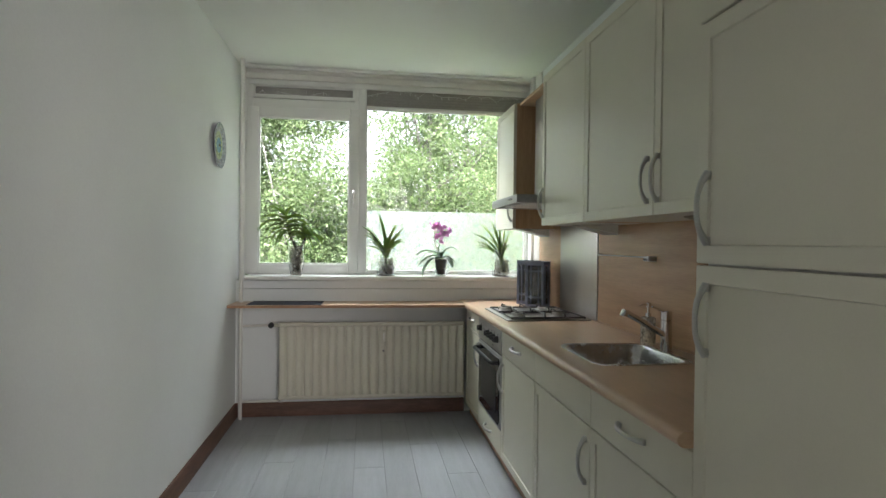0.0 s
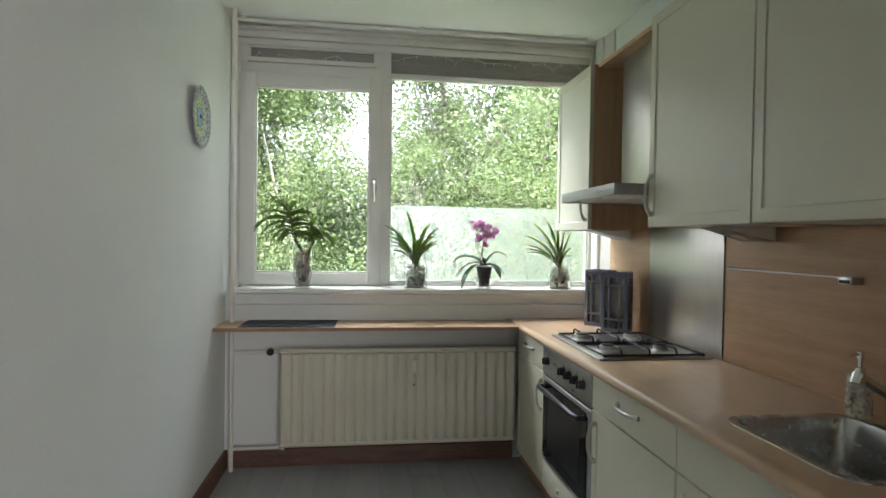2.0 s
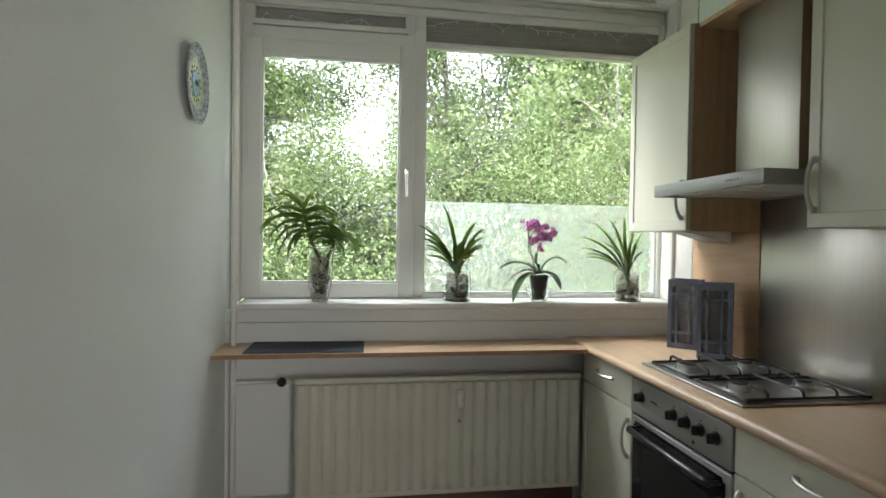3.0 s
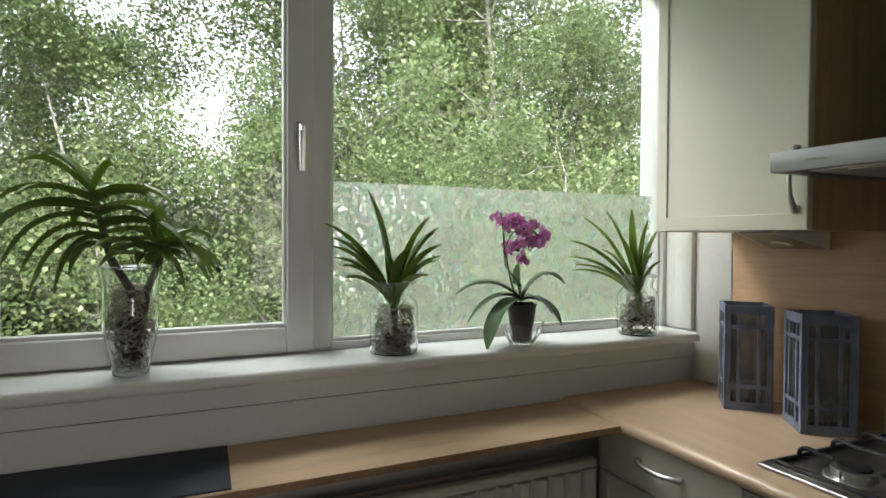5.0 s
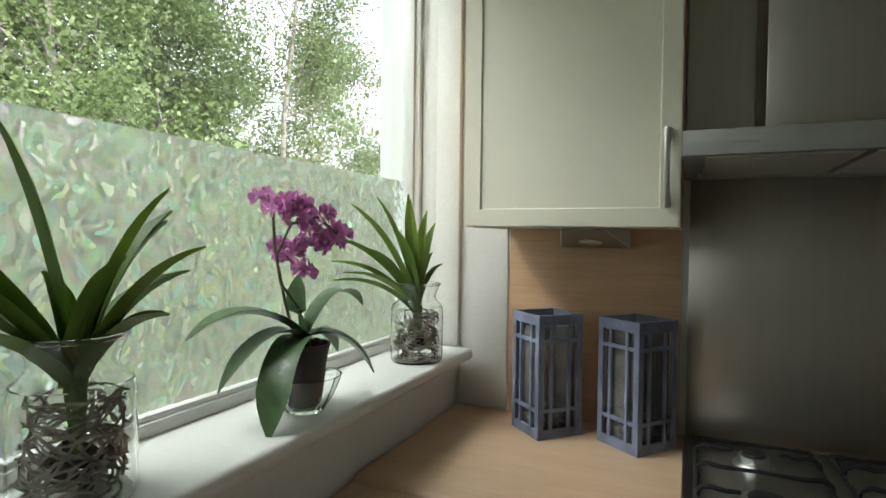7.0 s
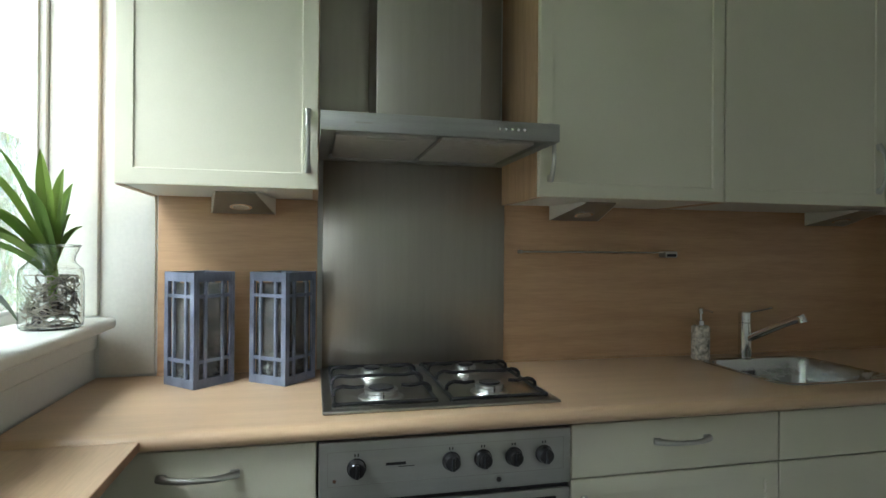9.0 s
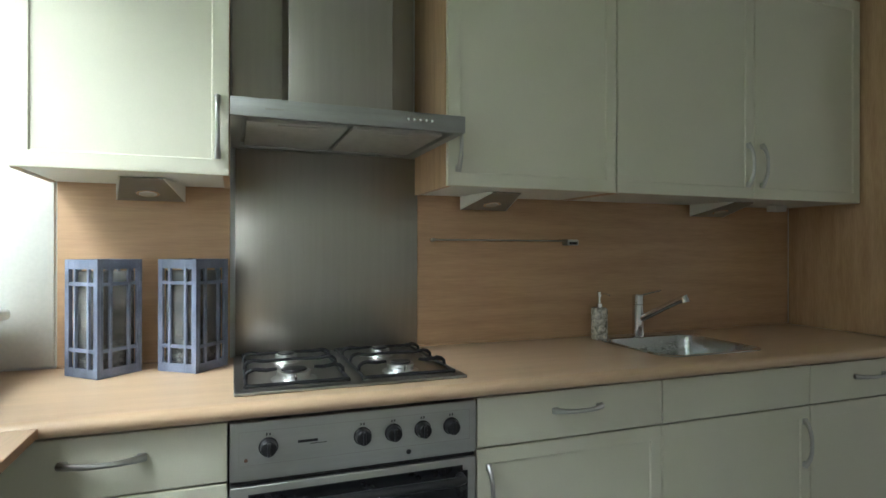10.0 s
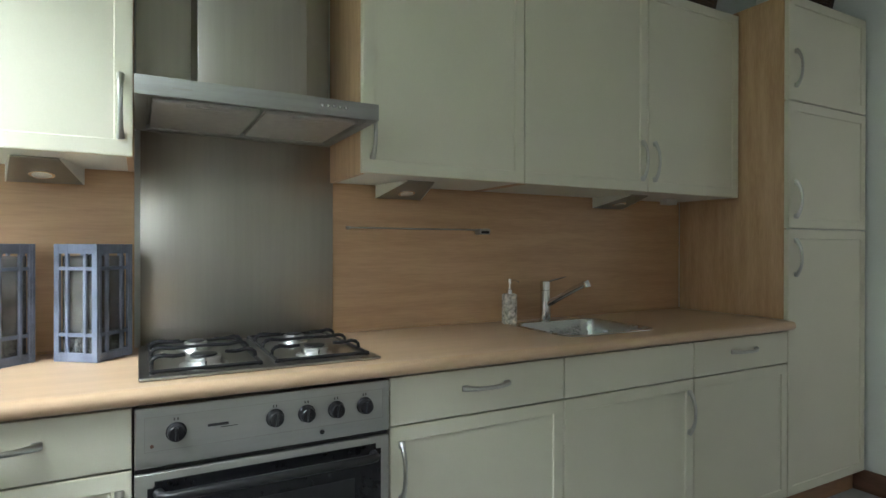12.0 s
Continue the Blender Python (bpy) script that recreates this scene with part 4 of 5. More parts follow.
# ---------------------------------------------------------------- placemat, wall plate
b = boxes((-0.25, 0.25, -0.128, 0.128, 0, 0.0035), bevel=0.0012)
pm = solid("placemat", b, MAT, "dark blue-grey woven placemat on the shelf", "placemat")
pm.matrix_basis = pose(-0.637, 3.692, SHELF_Z + 0.0003, 0, 0, -1.5)

wp = thing("wall_plate", (XW, 3.255, 1.855), "blue-white patterned ceramic wall plate", "wall plate")
PC = (XW + 0.001, 3.255, 1.858)
b = bmesh.new()
lathe(b, [(0.07, 0), (0.09, -0.008), (0.138, -0.020), (0.141, -0.024), (0.137, -0.026), (0.09, -0.014), (0.075, -0.012)], 48, *PC, axis="x")
part("rim", b, PLATE, wp)
b = bmesh.new()
lathe(b, [(0.088, -0.009), (0.088, -0.0145), (0.07, -0.0128), (0.02, -0.0135), (0.012, -0.0165)], 48, *PC, axis="x")
part("well", b, PLATE_IN, wp)
b = bmesh.new()
lathe(b, [(0.046, -0.0125), (0.046, -0.0155), (0.02, -0.0160), (0.010, -0.0162)], 36, *PC, axis="x")
part("centre_medallion", b, PLATE_MID, wp, "blue glazed centre")
for rr_, n_ in ((0.128, 30), (0.108, 22), (0.06, 14)):
    b = bmesh.new()
    for k in range(n_):
        a = 2 * math.pi * k / n_
        d = 0.0245 if rr_ > 0.12 else (0.0195 if rr_ > 0.1 else 0.0138)
        bmesh.ops.create_uvsphere(b, u_segments=6, v_segments=4, radius=0.0052, matrix=Matrix.Translation((PC[0] + d - 0.0005, PC[1] + rr_ * math.cos(a), PC[2] + rr_ * math.sin(a))) @ Matrix.Diagonal((0.25, 1, 1, 1)))
    tagged(part("dot_border", b, SKIRT if rr_ == 0.108 else MAT, wp), kind="stuff")
part("centre_bird", boxes((PC[0] + 0.0165, PC[0] + 0.019, PC[1] - 0.012, PC[1] + 0.022, PC[2] - 0.006, PC[2] + 0.010), bevel=0.001), MAT, wp, "dark painted motif")

# ---------------------------------------------------------------- window-sill plants
def leaf(parent, base, ctrl, tip, width, mat, name="leaf", fold=0.35, n=9, thick=0.0012, blunt=0.55):
    """A channelled strap leaf along a bent midrib."""
    base, ctrl, tip = Vector(base), Vector(ctrl), Vector(tip)
    b = bmesh.new()
    rings = []
    for k in range(n + 1):
        t = k / n
        p = base * (1 - t) ** 2 + ctrl * 2 * t * (1 - t) + tip * t * t
        d = ((ctrl - base) * (1 - t) + (tip - ctrl) * t).normalized()
        side = d.cross(Vector((0, 0, 1)))
        side = side.normalized() if side.length > 0.12 else Vector((0.6, -0.8, 0)).normalized()
        up = side.cross(d).normalized()
        w = width * 0.5 * min(1.0, 0.72 + 1.4 * t) * (1 - max(0.0, (t - blunt) / (1 - blunt)) ** 1.8 * 0.93)
        rings.append([b.verts.new(p - side * w + up * fold * w), b.verts.new(p), b.verts.new(p + side * w + up * fold * w), b.verts.new(p - up * thick * 1.6)])
    for a, c in zip(rings, rings[1:]):
        for k in range(4):
            b.faces.new((a[k], a[(k + 1) % 4], c[(k + 1) % 4], c[k]))
    b.faces.new(rings[0][::-1])
    b.faces.new(rings[-1])
    return part(name, b, mat, parent)


def jar(parent, profile, wall=0.0030, name="glass_jar", n=36):
    b = bmesh.new()
    inner = [(max(r - wall, 0.002), max(h, wall * 1.6)) for r, h in reversed(profile)]
    lathe(b, [(0.004, 0.0)] + profile + inner + [(0.004, wall * 1.6)], n)
    body = part(name, b, GLASS, parent, "clear glass jar")
    b = bmesh.new()
    r, h = profile[-1]
    tube(b, [((r - 0.001) * math.cos(2 * math.pi * k / n), (r - 0.001) * math.sin(2 * math.pi * k / n), h + 0.002) for k in range(n + 1)], 0.0034, 8)
    part("lip", b, GLASS, body)
    return body


def roots(parent, r, z0, z1, count, seed, thick=0.0021):
    """Tangled dry roots inside a jar."""
    rng = random.Random(seed)
    b = bmesh.new()
    for k in range(count):
        a = rng.uniform(0, 6.28)
        rad0 = r * (rng.uniform(0.86, 1.0) if k % 4 else rng.uniform(0.4, 0.8))
        z = rng.uniform(z0, z1)
        turn, rise = rng.uniform(1.2, 3.6) * rng.choice((-1, 1)), rng.uniform(-0.5, 0.5) * (z1 - z0)
        pts = []
        for i in range(9):
            t = i / 8
            rr = rad0 * (1 - 0.16 * math.sin(3.1 * t * rng.uniform(.8, 1.2)))
            pts.append((rr * math.cos(a + turn * t), rr * math.sin(a + turn * t), min(z1, max(z0, z + rise * t + 0.012 * math.sin(7 * t + a)))))
        tube(b, pts, thick * rng.uniform(0.7, 1.35), 5)
    tagged(part("roots", b, TWIG, parent, "tangled dry brown roots"), kind="stuff")
    b = bmesh.new()
    for k in range(7):
        m = Matrix.Translation((rng.uniform(-.4, .4) * r, rng.uniform(-.4, .4) * r, z0 + rng.uniform(0.01, 0.4 * (z1 - z0)))) @ Euler((rng.random() * 6, rng.random() * 6, rng.random() * 6)).to_matrix().to_4x4()
        bmesh.ops.create_cube(b, size=0.022, matrix=m @ Matrix.Diagonal((1.2, .7, .5, 1)))
    tagged(part("bark_chips", b, ROOTD, parent), kind="stuff")


SILL = 1.0223
# tall vanda in a waisted vase
A = thing("vanda_plant", (0, 0, 0), "arching green strap-leaved orchid in a waisted glass vase", "potted plant")
jar(A, [(0.037, 0.0), (0.040, 0.004), (0.042, 0.02), (0.055, 0.085), (0.062, 0.128), (0.063, 0.148), (0.060, 0.172), (0.060, 0.195), (0.063, 0.225), (0.068, 0.252)], name="glass_vase")
roots(A, 0.040, 0.012, 0.20, 70, 3, 0.0019)
roots(A, 0.055, 0.085, 0.21, 34, 5, 0.0019)
b = bmesh.new()
tube(b, [(0.005, 0, 0.05), (0.0, 0, 0.2), (-0.040, 0, 0.272), (-0.058, 0, 0.35), (-0.076, 0, 0.428)], [0.009, 0.010, 0.009, 0.008, 0.005], 10)
part("stem", b, STEMM, A)
b = bmesh.new()
tube(b, [(0.01, 0, 0.06), (0.035, 0.0, 0.2), (0.062, 0, 0.265), (0.072, 0, 0.315)], [0.008, 0.009, 0.008, 0.005], 10)
part("stem", b, STEMM, A)
rng = random.Random(11)
# rising crown: how far up the stem each leaf leaves it, and its tip (across, up)
for t, u, w in ((1.0, -0.205, 0.488), (1.0, -0.185, 0.508), (1.0, -0.025, 0.482), (0.97, 0.092, 0.402), (0.95, -0.255, 0.408), (0.88, 0.055, 0.408), (0.86, -0.200, 0.415),
                (0.80, -0.280, 0.312), (0.76, 0.082, 0.362), (0.72, -0.283, 0.330), (0.66, 0.060, 0.345), (0.60, -0.248, 0.262), (0.54, 0.135, 0.268), (0.48, 0.120, 0.305),
                (0.44, -0.212, 0.240), (0.38, 0.150, 0.262), (0.32, -0.200, 0.186), (0.26, -0.150, 0.195), (0.22, 0.172, 0.250), (0.16, -0.158, 0.205), (0.12, -0.115, 0.240),
                (0.08, 0.110, 0.272), (0.64, -0.120, 0.345), (0.90, -0.015, 0.425)):
    bx, bz = -0.040 - 0.036 * t, 0.275 + 0.150 * t
    dy = rng.uniform(-0.075, 0.05)
    leaf(A, (bx, dy * 0.05, bz), (bx + (u - bx) * 0.66, dy * 0.6, bz + max(0.0, (w - bz) * 0.9) + 0.042), (u, dy * 1.4, w), 0.034, VANDA if rng.random() < .5 else VANDA_B, fold=0.55, n=12)
# low second crown
for t, u, w in ((1.0, 0.182, 0.322), (0.9, 0.168, 0.300), (0.8, 0.192, 0.235), (0.6, 0.185, 0.222), (0.5, 0.172, 0.215), (0.3, 0.118, 0.188), (0.7, -0.060, 0.300), (0.4, 0.130, 0.285),
                (0.2, -0.050, 0.262), (1.0, 0.045, 0.372), (0.6, 0.205, 0.250), (0.9, -0.02, 0.330),
                (0.1, 0.020, 0.262), (0.3, 0.085, 0.268), (0.5, -0.035, 0.285), (0.2, 0.150, 0.258), (0.0, 0.055, 0.225)):
    bx, bz = 0.040 + 0.020 * t, 0.258 + 0.045 * t
    dy = rng.uniform(-0.095, 0.045)
    leaf(A, (bx, dy * 0.05, bz), (bx + (u - bx) * 0.60, dy * .6, bz + max(0.0, (w - bz) * 0.9) + 0.045), (u, dy * 1.5, w), 0.029, VANDA_B if rng.random() < .6 else VANDA, fold=0.5, n=12)
A.matrix_basis = pose(-0.594, 3.868, SILL, 0, 0, 0)

JAR = [(0.062, 0.0), (0.067, 0.004), (0.069, 0.016), (0.069, 0.128), (0.066, 0.145), (0.052, 0.158), (0.0485, 0.166), (0.050, 0.176), (0.058, 0.194), (0.060, 0.199)]


def fan(name_label, tips, base_z, depth, width, mats, seed, turn, at):
    """A fan of strap leaves out of a shouldered jar; tips are (across, up) from the crown."""
    t = thing("vanda_plant", (0, 0, 0), name_label, "potted plant")
    jar(t, JAR)
    roots(t, 0.061, 0.008, 0.128, 78, seed, 0.0017)
    b = bmesh.new()
    tube(b, [(0.004, 0, 0.05), (0.002, 0, 0.12), (0, 0, base_z - 0.03)], [0.007, 0.012, 0.014], 10)
    part("stem", b, mats[0], t)
    rng = random.Random(seed)
    for k, (u, w) in enumerate(tips):
        dy = rng.uniform(-1, 1) * depth
        bend = 0.10 * abs(u) + 0.01
        leaf(t, (u * 0.03, dy * 0.05, base_z - 0.055 + 0.035 * max(0, w) / 0.28), (u * 0.42, dy * 0.5, base_z + w * 0.55 + bend), (u, dy, base_z + w),
             width * rng.uniform(0.85, 1.1), mats[k % len(mats)], fold=0.5)
    t.matrix_basis = pose(*at, 0, 0, turn)
    return t


fan("dark green fan-leaved orchid in a shouldered glass jar",
    [(-0.192, 0.190), (-0.185, 0.150), (-0.172, 0.125), (-0.178, 0.090), (-0.148, 0.070), (-0.132, 0.038), (-0.076, 0.285), (-0.03, 0.10),
     (0.10, 0.205), (0.122, 0.180), (0.112, 0.165), (0.140, 0.132), (0.132, 0.098), (0.12, 0.085), (0.10, 0.045), (0.05, 0.12)],
    0.178, 0.05, 0.047, [VANDA, VANDA, VANDA_B], 21, -28, (0.066, 3.866, SILL))
fan("green narrow-leaved orchid in a glass jar by the units",
    [(-0.185, 0.232), (-0.105, 0.252), (-0.022, 0.262), (0.072, 0.190), (0.034, 0.222), (-0.232, 0.150), (-0.236, 0.092), (-0.222, 0.042), (-0.212, 0.064),
     (0.075, 0.080), (0.05, 0.11), (-0.065, 0.17), (-0.12, 0.12)],
    0.172, 0.04, 0.034, [VANDA_B, VANDA], 33, -35, (0.945, 3.835, SILL))

# flowering moth orchid
O = thing("orchid_plant", (0, 0, 0), "magenta flowering orchid in a grey pot and glass bowl", "potted plant")
b = bmesh.new()
lathe(b, [(0.003, 0.0), (0.036, 0.0), (0.040, 0.006), (0.056, 0.030), (0.066, 0.053), (0.070, 0.066), (0.0665, 0.066), (0.062, 0.053), (0.051, 0.030), (0.034, 0.008), (0.003, 0.008)], 18)
part("glass_bowl", b, GLASS, O, "faceted clear glass bowl", smooth=False)
b = bmesh.new()
lathe(b, [(0.003, 0.011), (0.029, 0.011), (0.031, 0.014), (0.0455, 0.118), (0.048, 0.119), (0.048, 0.125), (0.0445, 0.125), (0.042, 0.105), (0.003, 0.104)], 28)
part("pot", b, POTM, O)
b = bmesh.new()
rng = random.Random(8)
for k in range(46):
    a, r = rng.uniform(0, 6.28), 0.038 * math.sqrt(rng.random())
    m = Matrix.Translation((r * math.cos(a), r * math.sin(a), 0.108 + rng.uniform(0, 0.016))) @ Euler((rng.random() * 6, rng.random() * 6, rng.random() * 6)).to_matrix().to_4x4()
    bmesh.ops.create_cube(b, size=0.013, matrix=m @ Matrix.Diagonal((1.2, .8, .5, 1)))
tagged(part("bark", b, SOIL, O), kind="stuff")
for ctrl, tip, w in (((-0.10, 0.0, 0.232), (-0.206, -0.01, 0.150), 0.050), ((-0.08, -0.03, 0.19), (-0.165, -0.05, 0.065), 0.04), ((-0.075, -0.075, 0.15), (-0.10, -0.11, -0.005), 0.05),
                     ((-0.02, 0.0, 0.18), (-0.008, 0.005, 0.255), 0.034), ((0.06, 0.01, 0.268), (0.134, 0.03, 0.185), 0.038), ((0.07, -0.02, 0.165), (0.12, -0.05, 0.065), 0.038),
                     ((0.04, 0.05, 0.17), (0.10, 0.075, 0.085), 0.036)):
    leaf(O, (0.0, 0.0, 0.135), ctrl, tip, w * 1.22, ORCHLEAF, fold=0.3, n=12, blunt=0.7)
b = bmesh.new()
tube(b, [(-0.012, 0.0, 0.11), (-0.035, 0.005, 0.20), (-0.055, 0.005, 0.30), (-0.06, 0.0, 0.37), (-0.066, 0.0, 0.405)], 0.0028, 8)
part("flower_stem", b, STEMM, O)
b = bmesh.new()
tube(b, [(-0.012, 0.0, 0.19), (-0.05, -0.01, 0.24), (-0.056, -0.01, 0.29), (-0.03, -0.01, 0.345), (0.02, -0.015, 0.36), (0.062, -0.01, 0.325), (0.066, -0.01, 0.30)], 0.0024, 8)
part("flower_stem", b, STEMM, O)


def flower_mesh():
    b = bmesh.new()
    for k, (ang, ln, wd) in enumerate(((90, 1.0, .62), (205, 1.0, .6), (335, 1.0, .6), (20, 1.0, .95), (160, 1.0, .95))):
        a = radians(ang)
        d, s = Vector((math.cos(a), 0, math.sin(a))), Vector((-math.sin(a), 0, math.cos(a)))
        R = 0.0175
        c = b.verts.new((0, 0, 0))
        rim = [b.verts.new(d * R * ln * u + s * R * wd * v + Vector((0, q, 0))) for u, v, q in
               ((.35, -.38, -.001), (.75, -.5, -.004), (1.0, -.22, -.005), (1.06, 0, -.003), (1.0, .22, -.005), (.75, .5, -.004), (.35, .38, -.001))]
        for i in range(6):
            b.faces.new((c, rim[i], rim[i + 1]))
    me = bpy.data.meshes.new("flower")
    b.to_mesh(me)
    b.free()
    me.materials.append(PETAL)
    b = bmesh.new()
    bmesh.ops.create_icosphere(b, subdivisions=1, radius=0.0042, matrix=Matrix.Translation((0, -0.004, -0.001)))
    me2 = bpy.data.meshes.new("lip")
    b.to_mesh(me2)
    b.free()
    me2.materials.append(PETALC)
    return me, me2


fm, lm = flower_mesh()
rng = random.Random(4)
for cx, cz, rx, rz, cnt in ((-0.045, 0.378, 0.05, 0.026, 20), (0.03, 0.335, 0.047, 0.037, 30), (-0.03, 0.298, 0.028, 0.018, 9), (0.0, 0.265, 0.012, 0.018, 5)):
    for k in range(cnt):
        a, q = rng.uniform(0, 6.28), math.sqrt(rng.random())
        f = new("flower", fm)
        f.parent = O
        f.matrix_basis = pose(cx + rx * q * math.cos(a), rng.uniform(-0.03, 0.022), cz + rz * q * math.sin(a), rng.uniform(-25, 30), rng.uniform(-25, 25), rng.uniform(-75, 75))
        l_ = new("lip", lm)
        l_.parent = f
O.matrix_basis = pose(0.475, 3.836, SILL, 0, 0, -32)

# ---------------------------------------------------------------- fairy lights, baskets
fl = thing("fairy_lights", (0.05, 3.94, 2.3), "unlit clear fairy-light string pinned round the window", "string lights")
rng = random.Random(2)
pts = [(-0.94, 3.945, 1.70), (-0.935, 3.943, 1.85), (-0.95, 3.943, 1.95), (-0.93, 3.943, 2.08), (-0.945, 3.943, 2.2), (-0.925, 3.943, 2.30)]
x = -0.86
while x < 1.08:
    pts.append((x, 3.943, 2.36 + (0.045 if x > -0.1 else 0.0) + rng.uniform(-0.045, 0.035)))
    x += 0.055 * rng.uniform(0.7, 1.3)
pts += [(1.150, 3.943, 2.33), (1.172, 3.936, 2.2), (1.180, 3.930, 2.1), (1.176, 3.932, 2.02), (1.168, 3.936, 1.93)]
b = bmesh.new()
tube(b, pts, 0.0013, 6)
part("wire", b, WIRE, fl)
b = bmesh.new()
for p in pts[1:]:
    tube(b, [p, (p[0] + rng.uniform(-.006, .006), p[1] - 0.004, p[2] - 0.014 - 0.01 * rng.random())], [0.0022, 0.0016], 6)
tagged(part("bulbs", b, WIRE, fl), kind="stuff")
for x in (-0.215, -0.03):
    b = bmesh.new()
    tube(b, [(x, 3.943, 2.30), (x + 0.012, 3.943, 2.24), (x - 0.006, 3.943, 2.18), (x + 0.006, 3.943, 2.10)], 0.0013, 6)
    part("loose_end", b, WIRE, fl)


def basket(label, x, y, z, rx, ry, h):
    t = thing("wicker_basket", (x, y, z), label, "basket")
    b = bmesh.new()
    for k in range(10):
        zz = z + 0.006 + k * (h - 0.012) / 9
        g = 1 + 0.16 * k / 9
        pts = [(x + rx * g * math.cos(2 * math.pi * q / 28), y + ry * g * math.sin(2 * math.pi * q / 28), zz + 0.003 * math.sin(14 * 2 * math.pi * q / 28 + k * math.pi)) for q in range(29)]
        tube(b, pts, h / 19, 6)
    part("weave", b, WICKER, t)
    b = bmesh.new()
    loft(b, [[(x + rx * .9 * math.cos(a), y + ry * .9 * math.sin(a), z + 0.001) for a in [2 * math.pi * q / 24 for q in range(24)]],
             [(x + rx * 1.04 * math.cos(a), y + ry * 1.04 * math.sin(a), z + h * .9) for a in [2 * math.pi * q / 24 for q in range(24)]]])
    part("lining", b, WICKER, t)
    return t


basket("dark wicker basket on the tall cabinet", 0.88, 0.345, 2.2165, 0.13, 0.13, 0.13)
basket("dark wicker basket on a wall cabinet", 1.03, 0.99, 2.1905, 0.12, 0.15, 0.12)

# ---------------------------------------------------------------- floor of planks
solid("floor", boxes((XW, 1.20, -2.06, YN, -0.12, -0.006)), GAP, "pale grey laminate plank floor", "floor", kind="structure")
floor_ob = bpy.data.objects["floor"]
PW, PL = 0.171, 1.28


def plank_mesh(w, l):
    b = bmesh.new()
    box(b, -w / 2, w / 2, -l / 2, l / 2, -0.006, 0.0, bevel=0.0012, seg=1)
    return mesh_from(b, "plank", PLANK, False)


cache = {}
fo = floor_ob.location
col = 0
x = 0.028 - PW * 7
while x < 1.19:
    xa, xb = max(x, XW + 0.001), min(x + PW, 1.199)
    if xb - xa > 0.01:
        y = -2.06 - (col * 0.47) % PL
        while y < YN:
            ya, yb = max(y, -2.058), min(y + PL, YN - 0.001)
            if yb - ya > 0.02:
                key = (round(xb - xa, 3), round(yb - ya, 3))
                if key not in cache:
                    cache[key] = plank_mesh(key[0] - 0.0010, key[1] - 0.0008)
                o = new("plank", cache[key])
                o.parent = floor_ob
                o.location = Vector(((xa + xb) / 2, (ya + yb) / 2, 0)) - fo
            y += PL
    x += PW
    col += 1

# ---------------------------------------------------------------- outside
GZ = -3.2
b = bmesh.new()
box(b, -400, 400, 4.6, 800, GZ - 0.5, GZ)
solid("ground", b, GRASS, "green lawn below the window", "lawn", kind="structure", smooth=False)


def branch(b, p, d, length, r, rng, out, level):
    """A tapering limb that bends upward and forks."""
    pts, rad_ = [p.copy()], [r]
    n = 6
    for k in range(n):
        d = (d + Vector((rng.gauss(0, .12), rng.gauss(0, .12), rng.gauss(0.05, .08)))).normalized()
        p = p + d * length / n
        pts.append(p.copy())
        rad_.append(r * (1 - 0.8 * (k + 1) / n))
        if level < 3 and k >= 1:
            for _ in range(2 if level else 3):
                s = Vector((rng.gauss(0, 1), rng.gauss(0, 1), rng.gauss(0.25, .6))).normalized()
                branch(b, p, (d * 0.35 + s).normalized(), length * rng.uniform(0.26, 0.46) if level else length * rng.uniform(.18, .36), rad_[-1] * 0.6 + 0.002, rng, out, level + 1)
        if level >= 2:
            out.append(p.copy())
    if r > 0.006:
        tube(b, pts, rad_, 6 if level else 9)


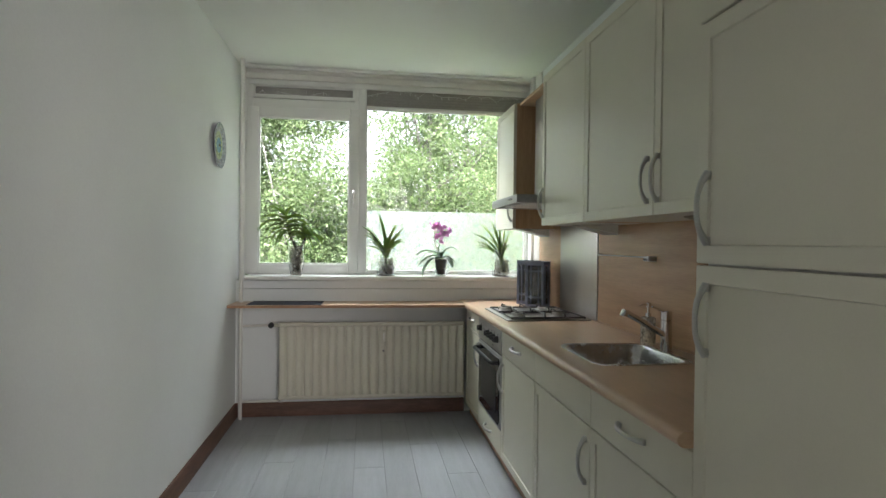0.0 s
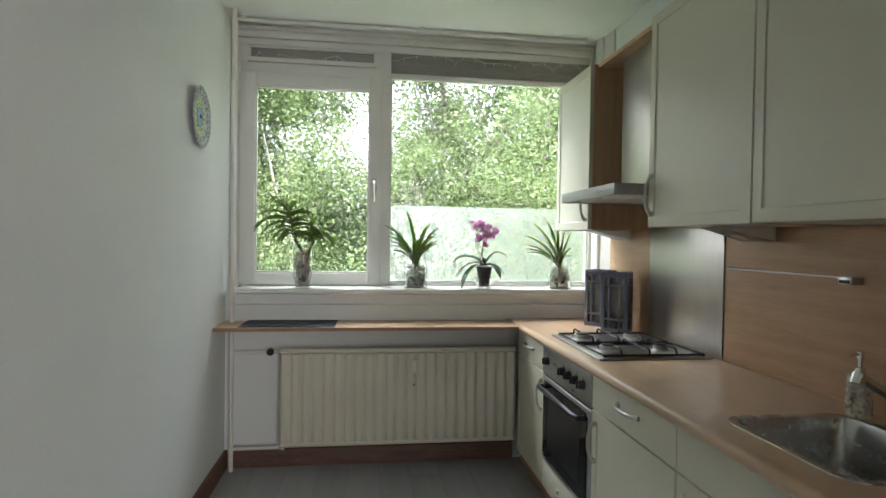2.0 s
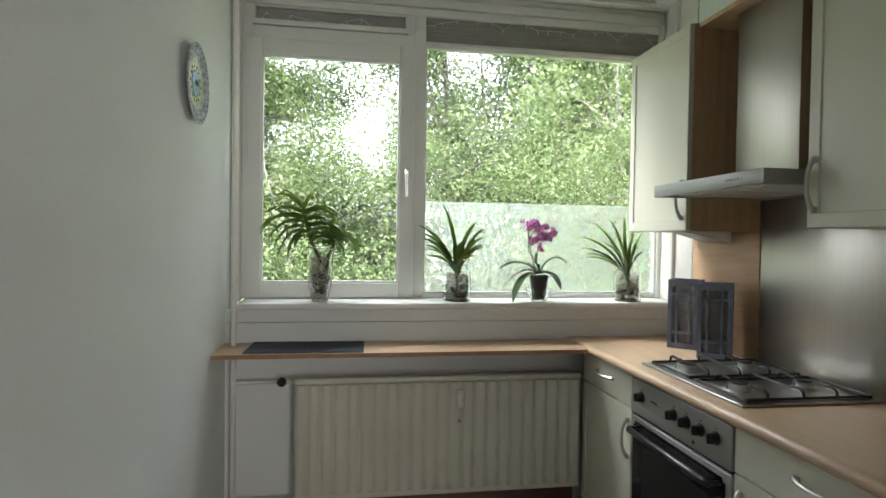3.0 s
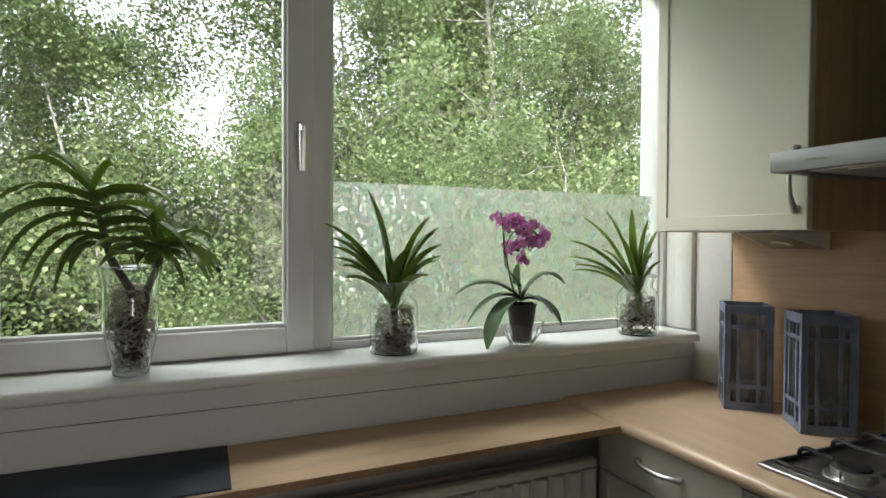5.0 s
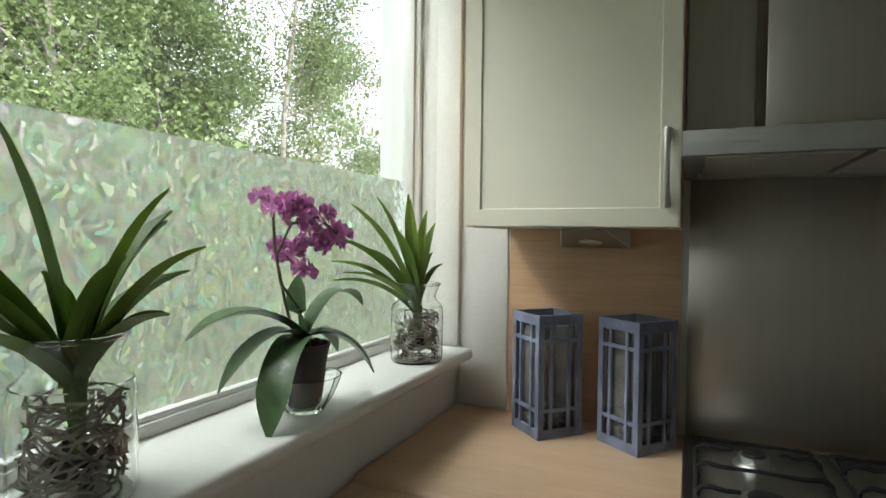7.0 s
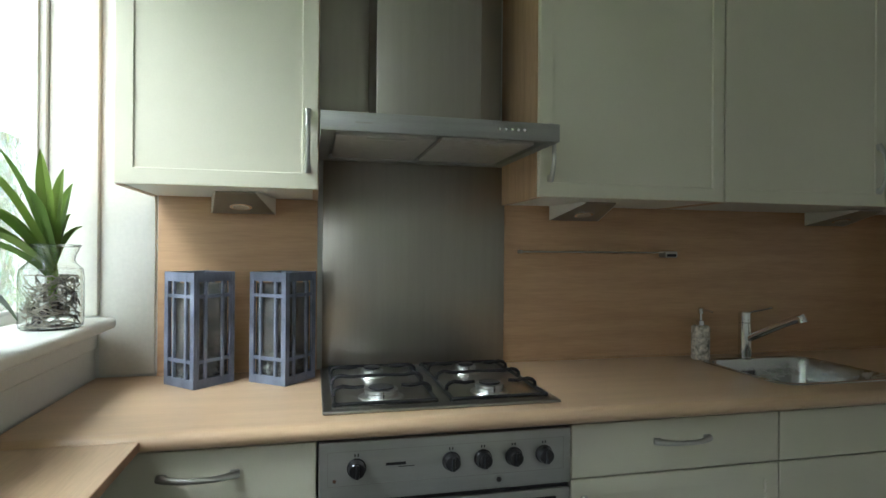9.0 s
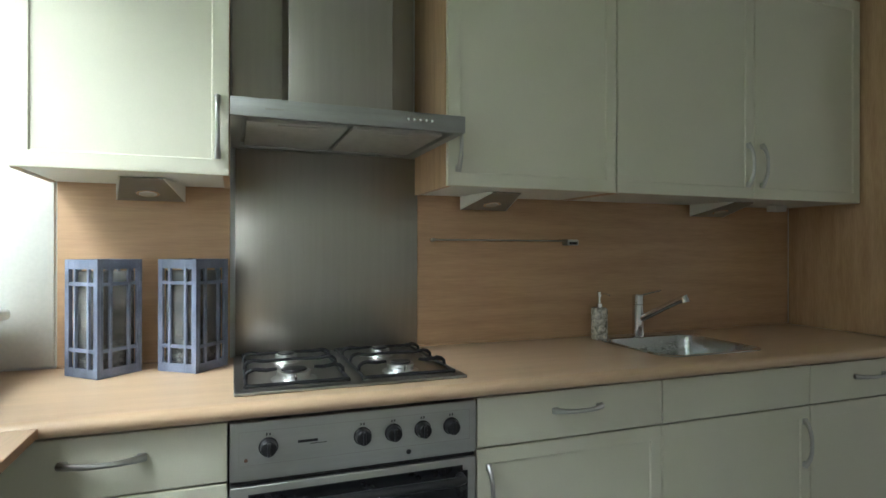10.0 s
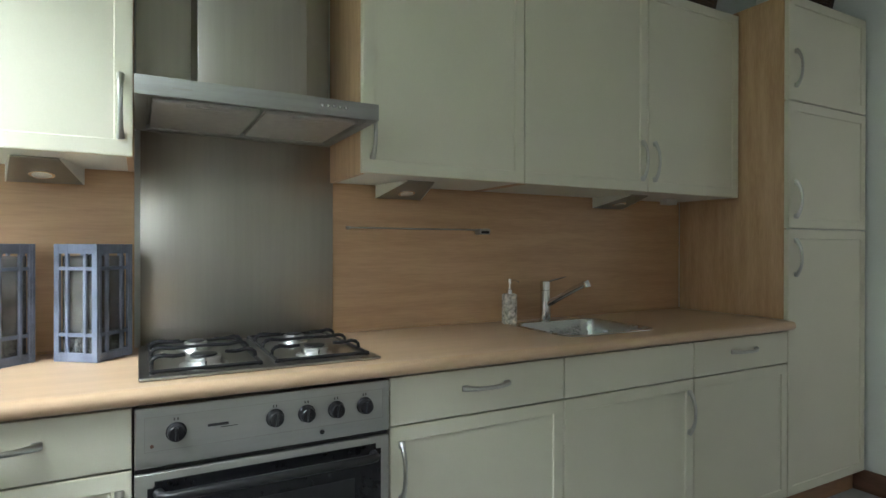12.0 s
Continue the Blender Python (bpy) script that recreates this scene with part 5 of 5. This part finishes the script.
def tree(seed, height, leaves, size, mat, label):
    rng = random.Random(seed)
    nr_ = np.random.RandomState(seed)
    t = thing("tree", (0, 0, 0), label, "tree", "trees behind the house")
    b = bmesh.new()
    out = []
    branch(b, Vector((0, 0, -0.1)), Vector((0.02, 0.03, 1)).normalized(), height, height * 0.0095, rng, out, 0)
    for k in range(7):
        a = rng.uniform(0, 6.28)
        branch(b, Vector((0, 0, height * rng.uniform(0.02, 0.3))), Vector((math.cos(a), math.sin(a), 0.55)).normalized(), height * rng.uniform(.28, .42), height * 0.006, rng, out, 1)
    part("trunk", b, BARK, t)
    pts = np.array([tuple(p) for p in out])
    idx = nr_.randint(0, len(pts), leaves)
    c = pts[idx] + nr_.normal(0, 0.17, (leaves, 3))
    d = nr_.normal(0, 1, (leaves, 3))
    d[:, 2] = d[:, 2] * 0.7 - 0.35
    d /= np.linalg.norm(d, axis=1)[:, None]
    s = np.cross(d, nr_.normal(0, 1, (leaves, 3)))
    s /= np.linalg.norm(s, axis=1)[:, None]
    L = (size * nr_.uniform(0.6, 1.25, leaves))[:, None]
    quads = np.stack([c, c + d * L * 0.45 + s * L * 0.38, c + d * L, c + d * L * 0.45 - s * L * 0.38], 1).reshape(-1, 3)
    me = bpy.data.meshes.new("crown")
    me.from_pydata(quads.tolist(), [], [(4 * i, 4 * i + 1, 4 * i + 2, 4 * i + 3) for i in range(leaves)])
    me.materials.append(mat)
    cr = new("crown", me)
    cr.parent = t
    tagged(cr, kind="stuff")
    return t


T1 = tree(1, 9.5, 42000, 0.062, LEAVES, "slender leafy birch with light bark")
T2 = tree(2, 8.5, 42000, 0.066, LEAVES_B, "leafy poplar with dense green crown")
T3 = tree(3, 7.0, 36000, 0.060, LEAVES, "bushy young tree with drooping twigs")
T1.matrix_basis = pose(2.6, 10.5, GZ, 0, 0, 0)
T2.matrix_basis = pose(-3.4, 11.0, GZ, 0, 0, 40)
T3.matrix_basis = pose(-0.9, 10.0, GZ, 0, 0, 80)
for src, x, y, turn, s in ((T1, 5.0, 10.4, 130, 1.05), (T1, 0.9, 12.0, 220, 0.75), (T2, 4.0, 13.0, 300, 1.1), (T3, 7.0, 11.6, 10, 1.1), (T1, -5.6, 12.6, 70, 0.9),
                           (T2, 7.6, 14.5, 160, 1.0), (T3, -2.2, 13.4, 250, 1.0), (T2, 1.9, 15.5, 60, 0.8), (T3, 3.4, 9.2, 190, 0.72), (T3, 0.6, 9.0, 20, 0.62),
                           (T3, -2.6, 9.2, 130, 0.66), (T3, 5.9, 9.0, 280, 0.66), (T1, 10.0, 15.0, 20, 0.8), (T2, -7.6, 14.0, 0, 0.9), (T3, 14.2, 10.7, 90, 1.2),
                           (T3, -5.0, 9.6, 320, 0.7), (T2, 6.0, 12.5, 240, 1.0), (T3, 9.2, 12.0, 45, 0.8), (T1, 1.6, 12.6, 200, 1.2), (T1, 3.4, 12.2, 15, 1.3), (T1, 5.6, 12.4, 100, 1.25),
                           (T2, 10.6, 13.6, 30, 0.9), (T2, -1.9, 11.6, 200, 0.98), (T1, -4.0, 12.6, 10, 1.05), (T2, 3.1, 11.0, 90, 1.05), (T2, 7.0, 10.2, 70, 0.95), (T1, 7.4, 10.0, 330, 1.1)):
    c = copy_thing(src, pose(x, y, GZ, 0, 0, turn))
    c.scale = (s, s, s)
